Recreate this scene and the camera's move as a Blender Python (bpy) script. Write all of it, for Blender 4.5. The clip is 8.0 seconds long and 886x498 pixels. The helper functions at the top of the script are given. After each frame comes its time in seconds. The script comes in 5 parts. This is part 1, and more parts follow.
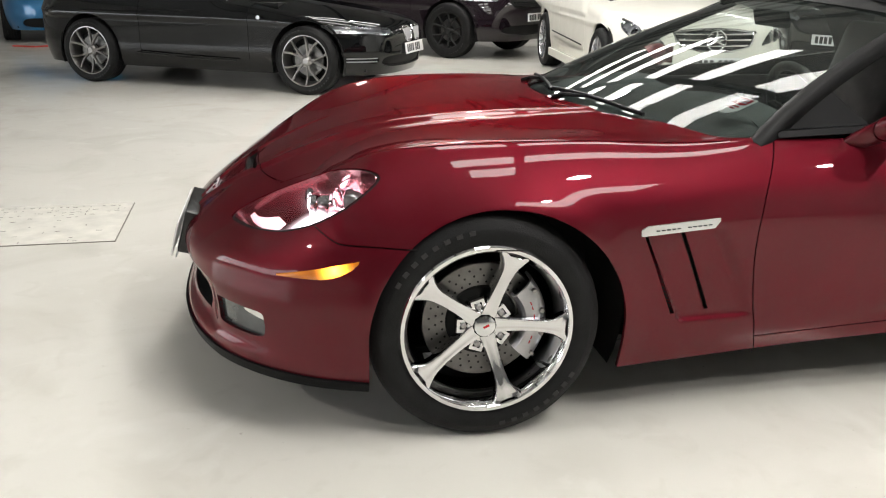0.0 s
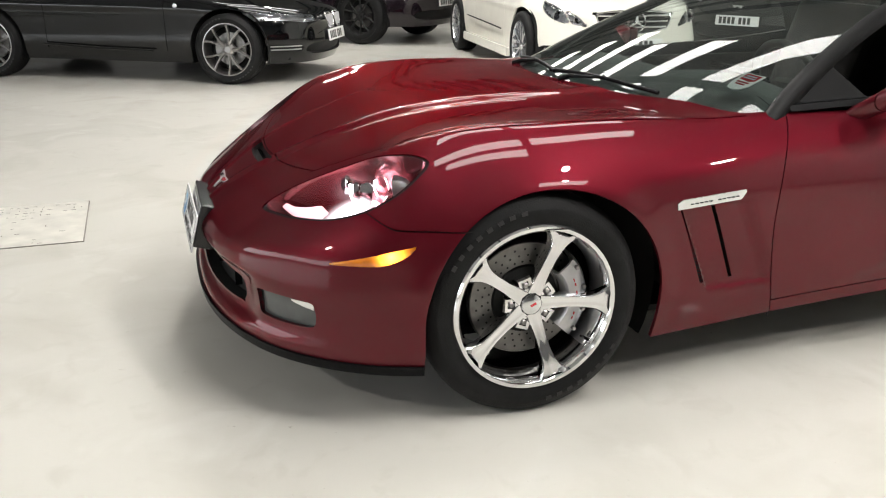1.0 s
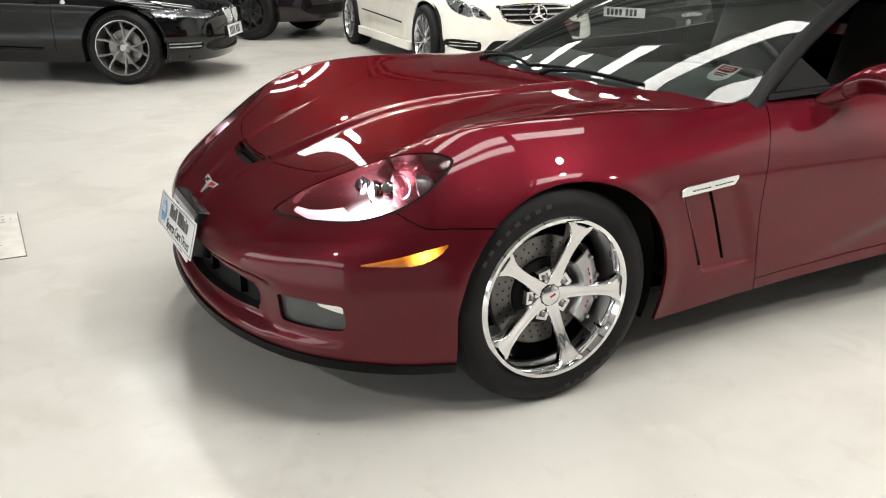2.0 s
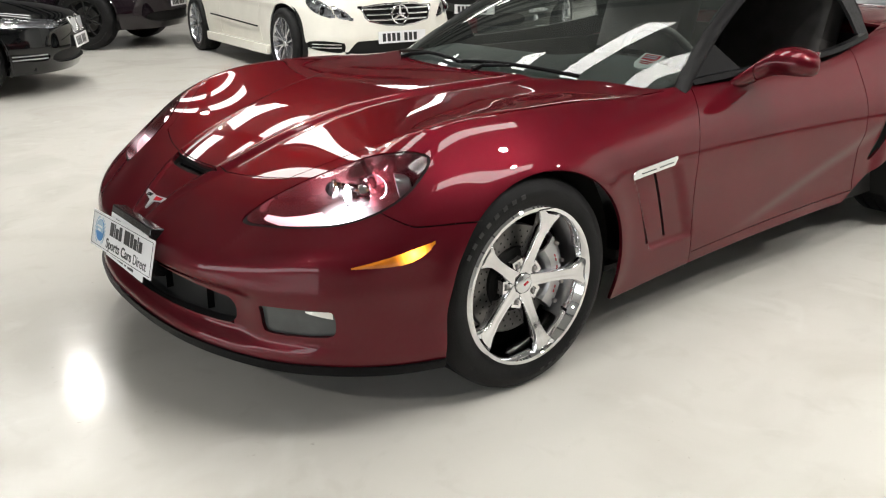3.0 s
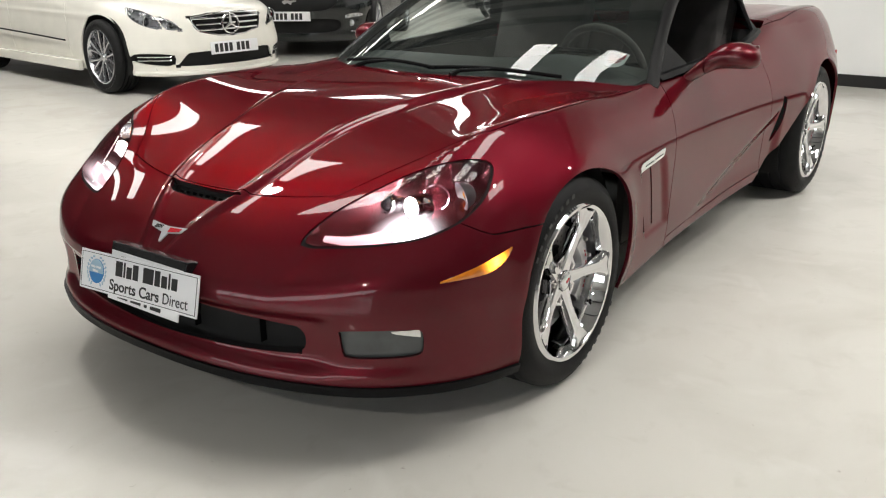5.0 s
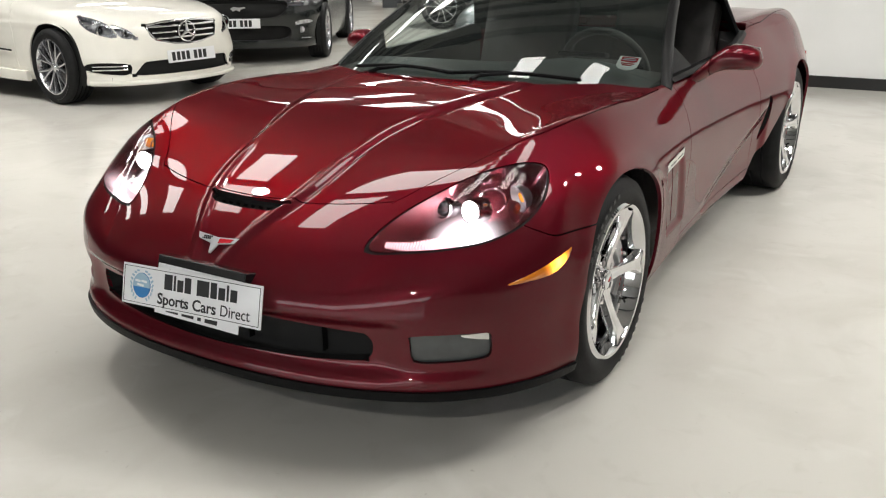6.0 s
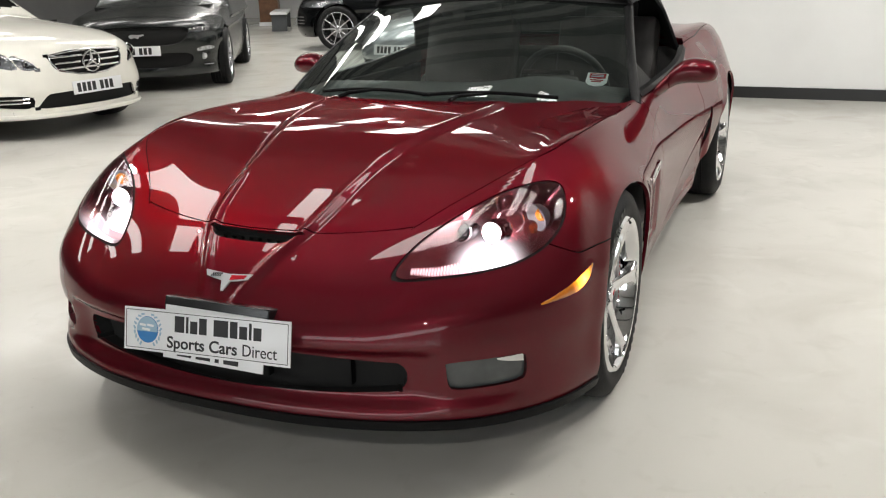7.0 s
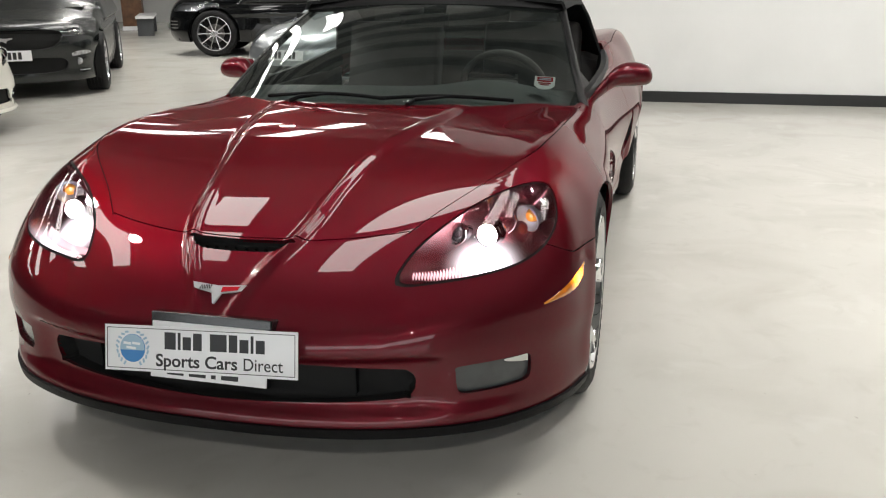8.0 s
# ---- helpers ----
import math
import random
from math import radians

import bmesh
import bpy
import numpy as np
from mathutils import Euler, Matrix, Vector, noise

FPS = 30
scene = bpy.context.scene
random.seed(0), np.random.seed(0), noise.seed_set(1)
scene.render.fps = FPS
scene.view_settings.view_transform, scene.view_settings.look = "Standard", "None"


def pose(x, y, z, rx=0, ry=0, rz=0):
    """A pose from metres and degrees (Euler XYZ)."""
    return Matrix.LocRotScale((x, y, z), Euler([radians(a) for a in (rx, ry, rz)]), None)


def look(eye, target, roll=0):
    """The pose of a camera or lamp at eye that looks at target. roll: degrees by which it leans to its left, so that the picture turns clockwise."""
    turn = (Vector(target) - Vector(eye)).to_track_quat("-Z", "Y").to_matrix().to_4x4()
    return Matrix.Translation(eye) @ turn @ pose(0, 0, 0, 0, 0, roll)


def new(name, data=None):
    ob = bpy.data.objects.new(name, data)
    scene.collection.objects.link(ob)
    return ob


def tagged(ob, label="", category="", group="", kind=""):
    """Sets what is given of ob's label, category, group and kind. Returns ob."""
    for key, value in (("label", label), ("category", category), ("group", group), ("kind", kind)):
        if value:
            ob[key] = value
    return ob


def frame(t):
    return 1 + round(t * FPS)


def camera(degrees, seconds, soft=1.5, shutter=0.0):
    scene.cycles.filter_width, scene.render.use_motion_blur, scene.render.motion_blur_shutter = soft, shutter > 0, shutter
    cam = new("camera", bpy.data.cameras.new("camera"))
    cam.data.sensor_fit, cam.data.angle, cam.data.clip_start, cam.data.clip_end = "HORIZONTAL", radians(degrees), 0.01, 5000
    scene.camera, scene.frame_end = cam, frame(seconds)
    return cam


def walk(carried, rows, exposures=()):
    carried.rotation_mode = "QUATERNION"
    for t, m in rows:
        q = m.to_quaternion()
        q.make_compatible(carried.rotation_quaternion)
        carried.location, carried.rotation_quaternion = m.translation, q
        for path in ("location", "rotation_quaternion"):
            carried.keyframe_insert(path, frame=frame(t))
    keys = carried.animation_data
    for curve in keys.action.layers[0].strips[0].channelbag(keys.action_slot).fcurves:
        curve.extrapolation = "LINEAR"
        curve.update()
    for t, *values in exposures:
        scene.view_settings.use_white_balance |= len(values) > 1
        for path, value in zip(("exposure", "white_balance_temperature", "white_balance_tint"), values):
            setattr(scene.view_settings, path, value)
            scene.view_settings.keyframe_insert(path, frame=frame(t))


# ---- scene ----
cam = camera(54.1, 8.0, 1.15)
PATH = [
    (0, (-0.518, -2.979, 1.27), (-0.168, -1.113, 0.64), 0.8),
    (0.5, (-0.719, -2.938, 1.266), (-0.261, -1.098, 0.629), 0.7),
    (1, (-0.933, -2.901, 1.264), (-0.344, -1.106, 0.607), 0.5),
    (1.2, (-1.008, -2.87, 1.262), (-0.368, -1.09, 0.597), 0.5),
    (2.3, (-1.42, -2.713, 1.276), (-0.467, -1.086, 0.609), 0.4),
    (2.5, (-1.484, -2.685, 1.27), (-0.464, -1.099, 0.604), 0.1),
    (3, (-1.646, -2.566, 1.267), (-0.48, -1.083, 0.601), -0.2),
    (3.5, (-1.793, -2.43, 1.271), (-0.514, -1.048, 0.6), -0.4),
    (4, (-1.95, -2.301, 1.278), (-0.569, -1.012, 0.62), -0.8),
    (4.5, (-2.06, -2.135, 1.272), (-0.592, -0.945, 0.617), -0.7),
    (6, (-2.375, -1.709, 1.277), (-0.757, -0.729, 0.629), -0.6),
    (6.5, (-2.439, -1.544, 1.285), (-0.759, -0.661, 0.657), -1.2),
    (7, (-2.508, -1.384, 1.285), (-0.761, -0.623, 0.675), -1.5),
    (7.5, (-2.579, -1.232, 1.291), (-0.771, -0.618, 0.698), -1.5),
    (8, (-2.605, -1.061, 1.28), (-0.758, -0.586, 0.678), -0.6),
]
walk(cam, [(t, look(eye, target, roll)) for t, eye, target, roll in PATH], [(0, 0.18), (3, 0.03), (4.2, -0.16), (5, -0.16), (8, -0.22)])

# ---- world and light ----
world = bpy.data.worlds.new("world")
scene.world = world
world.use_nodes = True
world.node_tree.nodes["Background"].inputs[0].default_value = (0.8, 0.85, 0.9, 1)
world.node_tree.nodes["Background"].inputs[1].default_value = 0.05
scene.view_settings.exposure = 0.0
CEILING = 5.0
PANEL_LIGHT = 11.0
HIGH_BAY = 150.0
HEADLAMP = 35.0


# ---- materials ----
def material(name, colour, rough=0.5, metal=0.0, coat=0.0, vary=0.15, scale=6.0, bump=0.0, bump_scale=60.0, glow=0.0, ior=1.5,
             clear=0.0, second=None, vary_rough=0.0, tint=None, coat_rough=0.03, coat_ior=1.5):
    """A principled surface whose colour and roughness vary at two scales, with fine relief."""
    m = bpy.data.materials.new(name)
    m.use_nodes = True
    n, links = m.node_tree.nodes, m.node_tree.links
    b = n["Principled BSDF"]
    b.inputs["Roughness"].default_value = rough
    b.inputs["Metallic"].default_value = metal
    b.inputs["Coat Weight"].default_value = coat
    b.inputs["Coat Roughness"].default_value = coat_rough
    b.inputs["Coat IOR"].default_value = coat_ior
    b.inputs["IOR"].default_value = ior
    if tint:
        b.inputs["Specular IOR Level"].default_value = 0.0
        b.inputs["Specular Tint"].default_value = (*tint, 1)
    b.inputs["Transmission Weight"].default_value = clear
    place = n.new("ShaderNodeTexCoord")
    large = n.new("ShaderNodeTexNoise")
    large.inputs["Scale"].default_value = scale
    large.inputs["Detail"].default_value = 8
    links.new(place.outputs["Object"], large.inputs["Vector"])
    fine = n.new("ShaderNodeTexNoise")
    fine.inputs["Scale"].default_value = bump_scale
    fine.inputs["Detail"].default_value = 4
    links.new(place.outputs["Object"], fine.inputs["Vector"])
    mix = n.new("ShaderNodeMix")
    mix.data_type = "RGBA"
    c = Vector(colour)
    other = Vector(second) if second else c * (1 - vary)
    mix.inputs["A"].default_value = (*(c * (1 + vary * 0.5)), 1)
    mix.inputs["B"].default_value = (*other, 1)
    ramp = n.new("ShaderNodeMapRange")
    ramp.inputs["From Min"].default_value, ramp.inputs["From Max"].default_value = 0.3, 0.7
    links.new(large.outputs["Fac"], ramp.inputs["Value"])
    links.new(ramp.outputs["Result"], mix.inputs["Factor"])
    links.new(mix.outputs["Result"], b.inputs["Base Color"])
    if vary_rough:
        r = n.new("ShaderNodeMapRange")
        r.inputs["To Min"].default_value, r.inputs["To Max"].default_value = max(0.0, rough - vary_rough), rough + vary_rough
        r.inputs["From Min"].default_value, r.inputs["From Max"].default_value = 0.3, 0.7
        links.new(large.outputs["Fac"], r.inputs["Value"])
        links.new(r.outputs["Result"], b.inputs["Roughness"])
    if bump:
        k = n.new("ShaderNodeBump")
        k.inputs["Strength"].default_value = bump
        k.inputs["Distance"].default_value = 0.002
        links.new(fine.outputs["Fac"], k.inputs["Height"])
        links.new(k.outputs["Normal"], b.inputs["Normal"])
    if glow:
        b.inputs["Emission Color"].default_value = (*colour, 1)
        b.inputs["Emission Strength"].default_value = glow
    return m


PAINT = material("ruby_paint", (0.110, 0.0075, 0.0145), 0.42, 0.58, 0.82, 0.12, 3.0, coat_rough=0.012, coat_ior=1.42, tint=(0.5, 0.06, 0.08))
BLACK_PAINT = material("black_paint", (0.003, 0.0033, 0.0037), 0.03, 0.0, 0.0, 0.2, ior=1.48)
GREY_PAINT = material("grey_paint", (0.006, 0.0085, 0.0085), 0.25, 0.12, 0.45, 0.2)
PLUM_PAINT = material("plum_paint", (0.010, 0.006, 0.009), 0.03, 0.0, 0.0, 0.2)
WHITE_PAINT = material("white_paint", (0.78, 0.76, 0.69), 0.05, 0.0, 0.0, 0.04)
SILVER_PAINT = material("silver_paint", (0.35, 0.37, 0.39), 0.35, 0.7, 1.0, 0.06)
BLUE_PAINT = material("blue_paint", (0.02, 0.16, 0.35), 0.3, 0.3, 1.0, 0.06)
RUBBER = material("rubber", (0.010, 0.010, 0.0105), 0.6, 0, 0, 0.3, 20, 0.5, 220, ior=1.28)
SIDEWALL = material("worn_rubber", (0.016, 0.016, 0.0165), 0.5)
PLASTIC = material("black_plastic", (0.005, 0.005, 0.0055), 0.45, 0, 0, 0.3, 20, 0.3, 300, ior=1.2)
PILLAR = material("pillar_black", (0.005, 0.005, 0.0055), 0.38, 0, 0.0, 0.2, 10, 0.2, 400, ior=1.2)
SATIN = material("satin_black_trim", (0.006, 0.006, 0.0065), 0.42, 0, 0.0, 0.2, 10, 0.2, 400, ior=1.18)
DARK = material("dark_lining", (0.006, 0.006, 0.006), 0.9, 0, 0, 0.2)
CHROME = material("chrome", (0.74, 0.74, 0.75), 0.04, 1.0, 0, 0.03, 8)
STEEL = material("brushed_disc", (0.17, 0.165, 0.16), 0.32, 1.0, 0, 0.2, 30, 0.3, 500)
ALLOY = material("caliper_silver", (0.5, 0.5, 0.51), 0.32, 0.8, 0, 0.15, 15)
GUNMETAL = material("gunmetal", (0.30, 0.29, 0.285), 0.3, 0.9, 0.3, 0.1)
ALLOY_RIM = material("bright_alloy", (0.55, 0.56, 0.58), 0.25, 0.9, 0.3, 0.1)
FABRIC = material("roof_fabric", (0.012, 0.012, 0.013), 0.85, 0, 0, 0.3, 30, 0.8, 900)
LEATHER = material("black_leather", (0.062, 0.057, 0.055), 0.45, 0, 0, 0.3, 15, 0.5, 350)
TAN = material("dash_grey", (0.10, 0.108, 0.105), 0.55, 0, 0, 0.2, 20, 0.4, 400)
AMBER = material("amber_lens", (0.85, 0.28, 0.01), 0.12, 0, 1.0, 0.1, 30)
FOG_LENS = material("fog_lens", (0.055, 0.06, 0.062), 0.2, 0, 0.4, 0.2, 20)
LAMP_RED = material("red_lens", (0.5, 0.01, 0.01), 0.1, 0, 1.0, 0.1)
SIGN_WHITE = material("sign_white", (0.8, 0.8, 0.81), 0.3, 0, 0.3, 0.03)
HOLDER = material("holder_plastic", (0.010, 0.010, 0.011), 0.16, 0, 0, 0.2, 12, 0.1, 300)
EMBLEM = material("emblem_silver", (0.62, 0.62, 0.64), 0.28, 0.35, 0.5, 0.1)
INK = material("black_ink", (0.012, 0.012, 0.013), 0.4)
SIGN_BLUE = material("sign_blue", (0.03, 0.20, 0.50), 0.35)
SIGN_PALE = material("sign_pale", (0.35, 0.5, 0.62), 0.35)
BADGE_RED = material("badge_red", (0.5, 0.01, 0.02), 0.2, 0, 1.0)
FLOOR = material("resin_floor", (0.61, 0.595, 0.55), 0.135, 0, 0.0, 0.06, 0.9, 0.05, 25, vary_rough=0.05, ior=1.23)


def dirt(m, scale, low, high, colour, amount):
    """Lays blotches of a second colour over a material's base colour."""
    n, links = m.node_tree.nodes, m.node_tree.links
    b = n["Principled BSDF"]
    place = n.new("ShaderNodeTexCoord")
    t = n.new("ShaderNodeTexNoise")
    t.inputs["Scale"].default_value, t.inputs["Detail"].default_value, t.inputs["Distortion"].default_value = scale, 9, 0.8
    links.new(place.outputs["Object"], t.inputs["Vector"])
    r = n.new("ShaderNodeMapRange")
    r.inputs["From Min"].default_value, r.inputs["From Max"].default_value = low, high
    r.inputs["To Max"].default_value = amount
    links.new(t.outputs["Fac"], r.inputs["Value"])
    mix = n.new("ShaderNodeMix")
    mix.data_type = "RGBA"
    links.new(b.inputs["Base Color"].links[0].from_socket, mix.inputs["A"])
    mix.inputs["B"].default_value = (*colour, 1)
    links.new(r.outputs["Result"], mix.inputs["Factor"])
    links.new(mix.outputs["Result"], b.inputs["Base Color"])


dirt(FLOOR, 1.7, 0.48, 0.76, (0.44, 0.42, 0.37), 0.5)
dirt(FLOOR, 3.6, 0.60, 0.70, (0.68, 0.67, 0.63), 0.35)
dirt(FLOOR, 7.0, 0.58, 0.76, (0.46, 0.44, 0.39), 0.3)
dirt(FLOOR, 60.0, 0.715, 0.77, (0.22, 0.19, 0.15), 0.4)
WALL = material("white_wall", (0.87, 0.875, 0.865), 0.7, 0, 0, 0.04, 1.5, 0.2, 80)
GREY_WALL = material("grey_sheeting", (0.32, 0.32, 0.32), 0.6, 0, 0, 0.1, 1.5)
BASE = material("black_skirting", (0.012, 0.012, 0.012), 0.4)
ROOF_SHEET = material("roof_sheet", (0.35, 0.35, 0.345), 0.6, 0, 0, 0.08, 2)
TRUSS = material("grey_steel", (0.075, 0.08, 0.085), 0.5, 0.3, 0, 0.1)
PANEL = material("light_panel", (1.0, 0.98, 0.94), 0.5, glow=PANEL_LIGHT)
ADDED_GLOW = material("added_window_glow", (0.93, 0.97, 1.0), 0.4, glow=3.8)
RIB_GLOW = material("rib_glow", (1.0, 0.70, 0.74), 0.3, glow=0.85)
LAMP = material("lamp_light", (0.95, 0.96, 1.0), 0.3, glow=HEADLAMP)
WOOD = material("brown_wood", (0.16, 0.075, 0.035), 0.5, 0, 0.1, 0.35, 8)
HOUSING = material("lamp_housing_glow", (0.21, 0.030, 0.042), 0.20, 0.6, 0.8, 0.2, 14)


def glow_round(m, centre, reach, strength, colour, fade=2.2):
    """Emission that fades round the place of a bulb, on both sides of the car."""
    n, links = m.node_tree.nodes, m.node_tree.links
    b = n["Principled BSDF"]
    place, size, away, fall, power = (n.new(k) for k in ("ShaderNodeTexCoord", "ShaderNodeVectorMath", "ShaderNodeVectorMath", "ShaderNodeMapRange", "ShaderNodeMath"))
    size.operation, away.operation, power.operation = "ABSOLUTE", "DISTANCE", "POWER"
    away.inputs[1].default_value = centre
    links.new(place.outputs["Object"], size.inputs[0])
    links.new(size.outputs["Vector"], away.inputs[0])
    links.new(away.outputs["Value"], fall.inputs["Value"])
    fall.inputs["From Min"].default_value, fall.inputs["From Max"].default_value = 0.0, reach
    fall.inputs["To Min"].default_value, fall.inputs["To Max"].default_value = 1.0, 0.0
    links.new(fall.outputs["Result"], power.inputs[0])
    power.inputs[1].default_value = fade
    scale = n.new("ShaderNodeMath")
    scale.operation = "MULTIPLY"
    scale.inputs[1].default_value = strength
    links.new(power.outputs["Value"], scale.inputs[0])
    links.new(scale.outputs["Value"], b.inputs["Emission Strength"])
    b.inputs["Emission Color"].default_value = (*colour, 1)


# Glow painted on the housing for the projector's light and glare round it.
glow_round(HOUSING, (0.485, 0.634, 0.562), 0.145, 22.0, (1.0, 0.92, 0.97), 3.5)
MARKER = material("marker_lens", (0.60, 0.17, 0.01), 0.12, 0, 1.0, 0.1, 30)
glow_round(MARKER, (0.405, 0.868, 0.512), 0.07, 17.0, (1.0, 0.36, 0.03), 3.2)
DARK_GLASS = material("projector_glass", (0.03, 0.03, 0.035), 0.03, 0, 1.0)
LENS_DULL = material("lamp_cluster", (0.62, 0.63, 0.65), 0.2, 0.55, 1.0, 0.6, 26)
LAMP_BACK = material("lamp_back", (0.55, 0.56, 0.58), 0.28, 0.7, 0.0, 0.35, 18)
HATCH = material("hatch_plate", (0.66, 0.64, 0.585), 0.4, 0.0, 0, 0.2, 9, 0.3, 120)
SCUFF = material("scuff", (0.20, 0.185, 0.16), 0.7)
HOSE = material("red_hose", (0.5, 0.04, 0.03), 0.4)


def glass(name, colour, tint=0.9, shine=0.0, film=0.0):
    """Thin clear pane: mostly see-through, with a mirror film by Fresnel."""
    m = bpy.data.materials.new(name)
    m.use_nodes = True
    n, links = m.node_tree.nodes, m.node_tree.links
    n.remove(n["Principled BSDF"])
    out = n["Material Output"]
    t, g, f, mix = n.new("ShaderNodeBsdfTransparent"), n.new("ShaderNodeBsdfGlossy"), n.new("ShaderNodeFresnel"), n.new("ShaderNodeMixShader")
    t.inputs[0].default_value = (*[c * tint for c in colour], 1)
    g.inputs["Roughness"].default_value = 0.01
    f.inputs[0].default_value = 1.5 + shine
    links.new(f.outputs[0], mix.inputs[0])
    links.new(t.outputs[0], mix.inputs[1])
    links.new(g.outputs[0], mix.inputs[2])
    links.new(mix.outputs[0], out.inputs[0])
    if film:
        d, over = n.new("ShaderNodeBsdfDiffuse"), n.new("ShaderNodeMixShader")
        d.inputs[0].default_value = (0.72, 0.85, 0.80, 1)
        over.inputs[0].default_value = film
        links.new(mix.outputs[0], over.inputs[1])
        links.new(d.outputs[0], over.inputs[2])
        links.new(over.outputs[0], out.inputs[0])
    return m


GLASS = glass("windscreen_glass", (0.84, 0.93, 0.90), 0.86, 0.14, 0.009)
LENS = glass("clear_lens", (0.96, 0.96, 0.97), 0.95)
TINTED = glass("tinted_glass", (0.10, 0.11, 0.11), 0.6, 0.1)


# ---- mesh helpers ----
def part(name, bm, mat, parent=None, label="", smooth=True, m=None):
    me = bpy.data.meshes.new(name)
    bm.to_mesh(me)
    bm.free()
    me.materials.append(mat)
    if smooth:
        me.shade_smooth()
        me.set_sharp_from_angle(angle=radians(38))
    ob = new(name, me)
    if parent:
        ob.parent = parent
    if m is not None:
        ob.matrix_basis = m
    if label:
        ob["label"] = label
    return ob


def thing(name, label, category, m=Matrix(), group="", kind=""):
    ob = new(name)
    ob.empty_display_size = 0.2
    ob.matrix_basis = m
    return tagged(ob, label, category, group, kind)


def box(size, at=(0, 0, 0), turn=(0, 0, 0), bevel=0.0, segments=2, bm=None):
    b = bmesh.new()
    bmesh.ops.create_cube(b, size=1)
    bmesh.ops.scale(b, vec=size, verts=b.verts)
    if bevel:
        bmesh.ops.bevel(b, geom=b.edges[:], offset=bevel, segments=segments, profile=0.7, affect="EDGES")
    bmesh.ops.transform(b, matrix=pose(*at, *turn), verts=b.verts)
    return join(bm, b)


def join(bm, b):
    if bm is None:
        return b
    me = bpy.data.meshes.new("x")
    b.to_mesh(me)
    b.free()
    bm.from_mesh(me)
    bpy.data.meshes.remove(me)
    return bm


def lathe(profile, steps=64, at=(0, 0, 0), turn=(0, 0, 0), bm=None, closed=False):
    """Turns a list of (radius, along) round the y axis."""
    b = bmesh.new()
    rings = []
    for r, y in profile:
        rings.append([b.verts.new((r * math.cos(2 * math.pi * i / steps), y, r * math.sin(2 * math.pi * i / steps))) for i in range(steps)])
    pairs = list(zip(rings, rings[1:])) + ([(rings[-1], rings[0])] if closed else [])
    for p, q in pairs:
        for i in range(steps):
            j = (i + 1) % steps
            b.faces.new((p[i], p[j], q[j], q[i]))
    bmesh.ops.remove_doubles(b, verts=b.verts, dist=1e-5)
    bmesh.ops.recalc_face_normals(b, faces=b.faces)
    bmesh.ops.transform(b, matrix=pose(*at, *turn), verts=b.verts)
    return join(bm, b)


def tube(points, radius, steps=10, bm=None, caps=True):
    """A round bar along the points; radius may be one number or one for each point."""
    b = bmesh.new()
    pts = [Vector(p) for p in points]
    rad = radius if isinstance(radius, (list, tuple)) else [radius] * len(pts)
    rings, side = [], None
    for i, p in enumerate(pts):
        d = (pts[min(i + 1, len(pts) - 1)] - pts[max(i - 1, 0)]).normalized()
        if side is None:
            side = d.orthogonal().normalized()
        side = (side - d * side.dot(d)).normalized()
        up = d.cross(side)
        rings.append([b.verts.new(p + rad[i] * (math.cos(a) * side + math.sin(a) * up)) for a in [2 * math.pi * k / steps for k in range(steps)]])
    for p, q in zip(rings, rings[1:]):
        for i in range(steps):
            j = (i + 1) % steps
            b.faces.new((p[i], p[j], q[j], q[i]))
    if caps:
        b.faces.new(rings[0][::-1])
        b.faces.new(rings[-1])
    bmesh.ops.recalc_face_normals(b, faces=b.faces)
    return join(bm, b)


def sheet(rows, thick=0.0, bm=None, up=(0, 0, 1)):
    """A curved sheet through a grid of points, given thickness."""
    b = bmesh.new()
    grid = [[b.verts.new(p) for p in row] for row in rows]
    for p, q in zip(grid, grid[1:]):
        for i in range(len(p) - 1):
            b.faces.new((p[i], p[i + 1], q[i + 1], q[i]))
    b.normal_update()
    if sum((f.normal for f in b.faces), Vector()).dot(Vector(up)) < 0:
        bmesh.ops.reverse_faces(b, faces=b.faces[:])
    if thick:
        bmesh.ops.solidify(b, geom=b.faces[:], thickness=thick)
    return join(bm, b)


def outline(points, depth, m=Matrix(), bevel=0.0, bm=None):
    """A flat plate with the outline of the (x, z) points, depth thick towards +y."""
    b = bmesh.new()
    f = b.faces.new([b.verts.new((x, 0, z)) for x, z in points])
    r = bmesh.ops.extrude_face_region(b, geom=[f])
    bmesh.ops.translate(b, vec=(0, depth, 0), verts=[v for v in r["geom"] if isinstance(v, bmesh.types.BMVert)])
    bmesh.ops.recalc_face_normals(b, faces=b.faces)
    if bevel:
        bmesh.ops.bevel(b, geom=b.edges[:], offset=bevel, segments=2, affect="EDGES")
    bmesh.ops.transform(b, matrix=m, verts=b.verts)
    return join(bm, b)


# ---- car shells ----
def smax(a, b, k):
    h = np.clip(0.5 + 0.5 * (a - b) / k, 0, 1)
    return b + (a - b) * h + k * h * (1 - h)


def smin(a, b, k):
    return -smax(-a, -b, k)


def step(a, b, x):
    t = np.clip((x - a) / (b - a), 0, 1)
    return t * t * t * (t * (6 * t - 15) + 10)


def bell(x, w):
    return np.exp(-(x / w) ** 2)


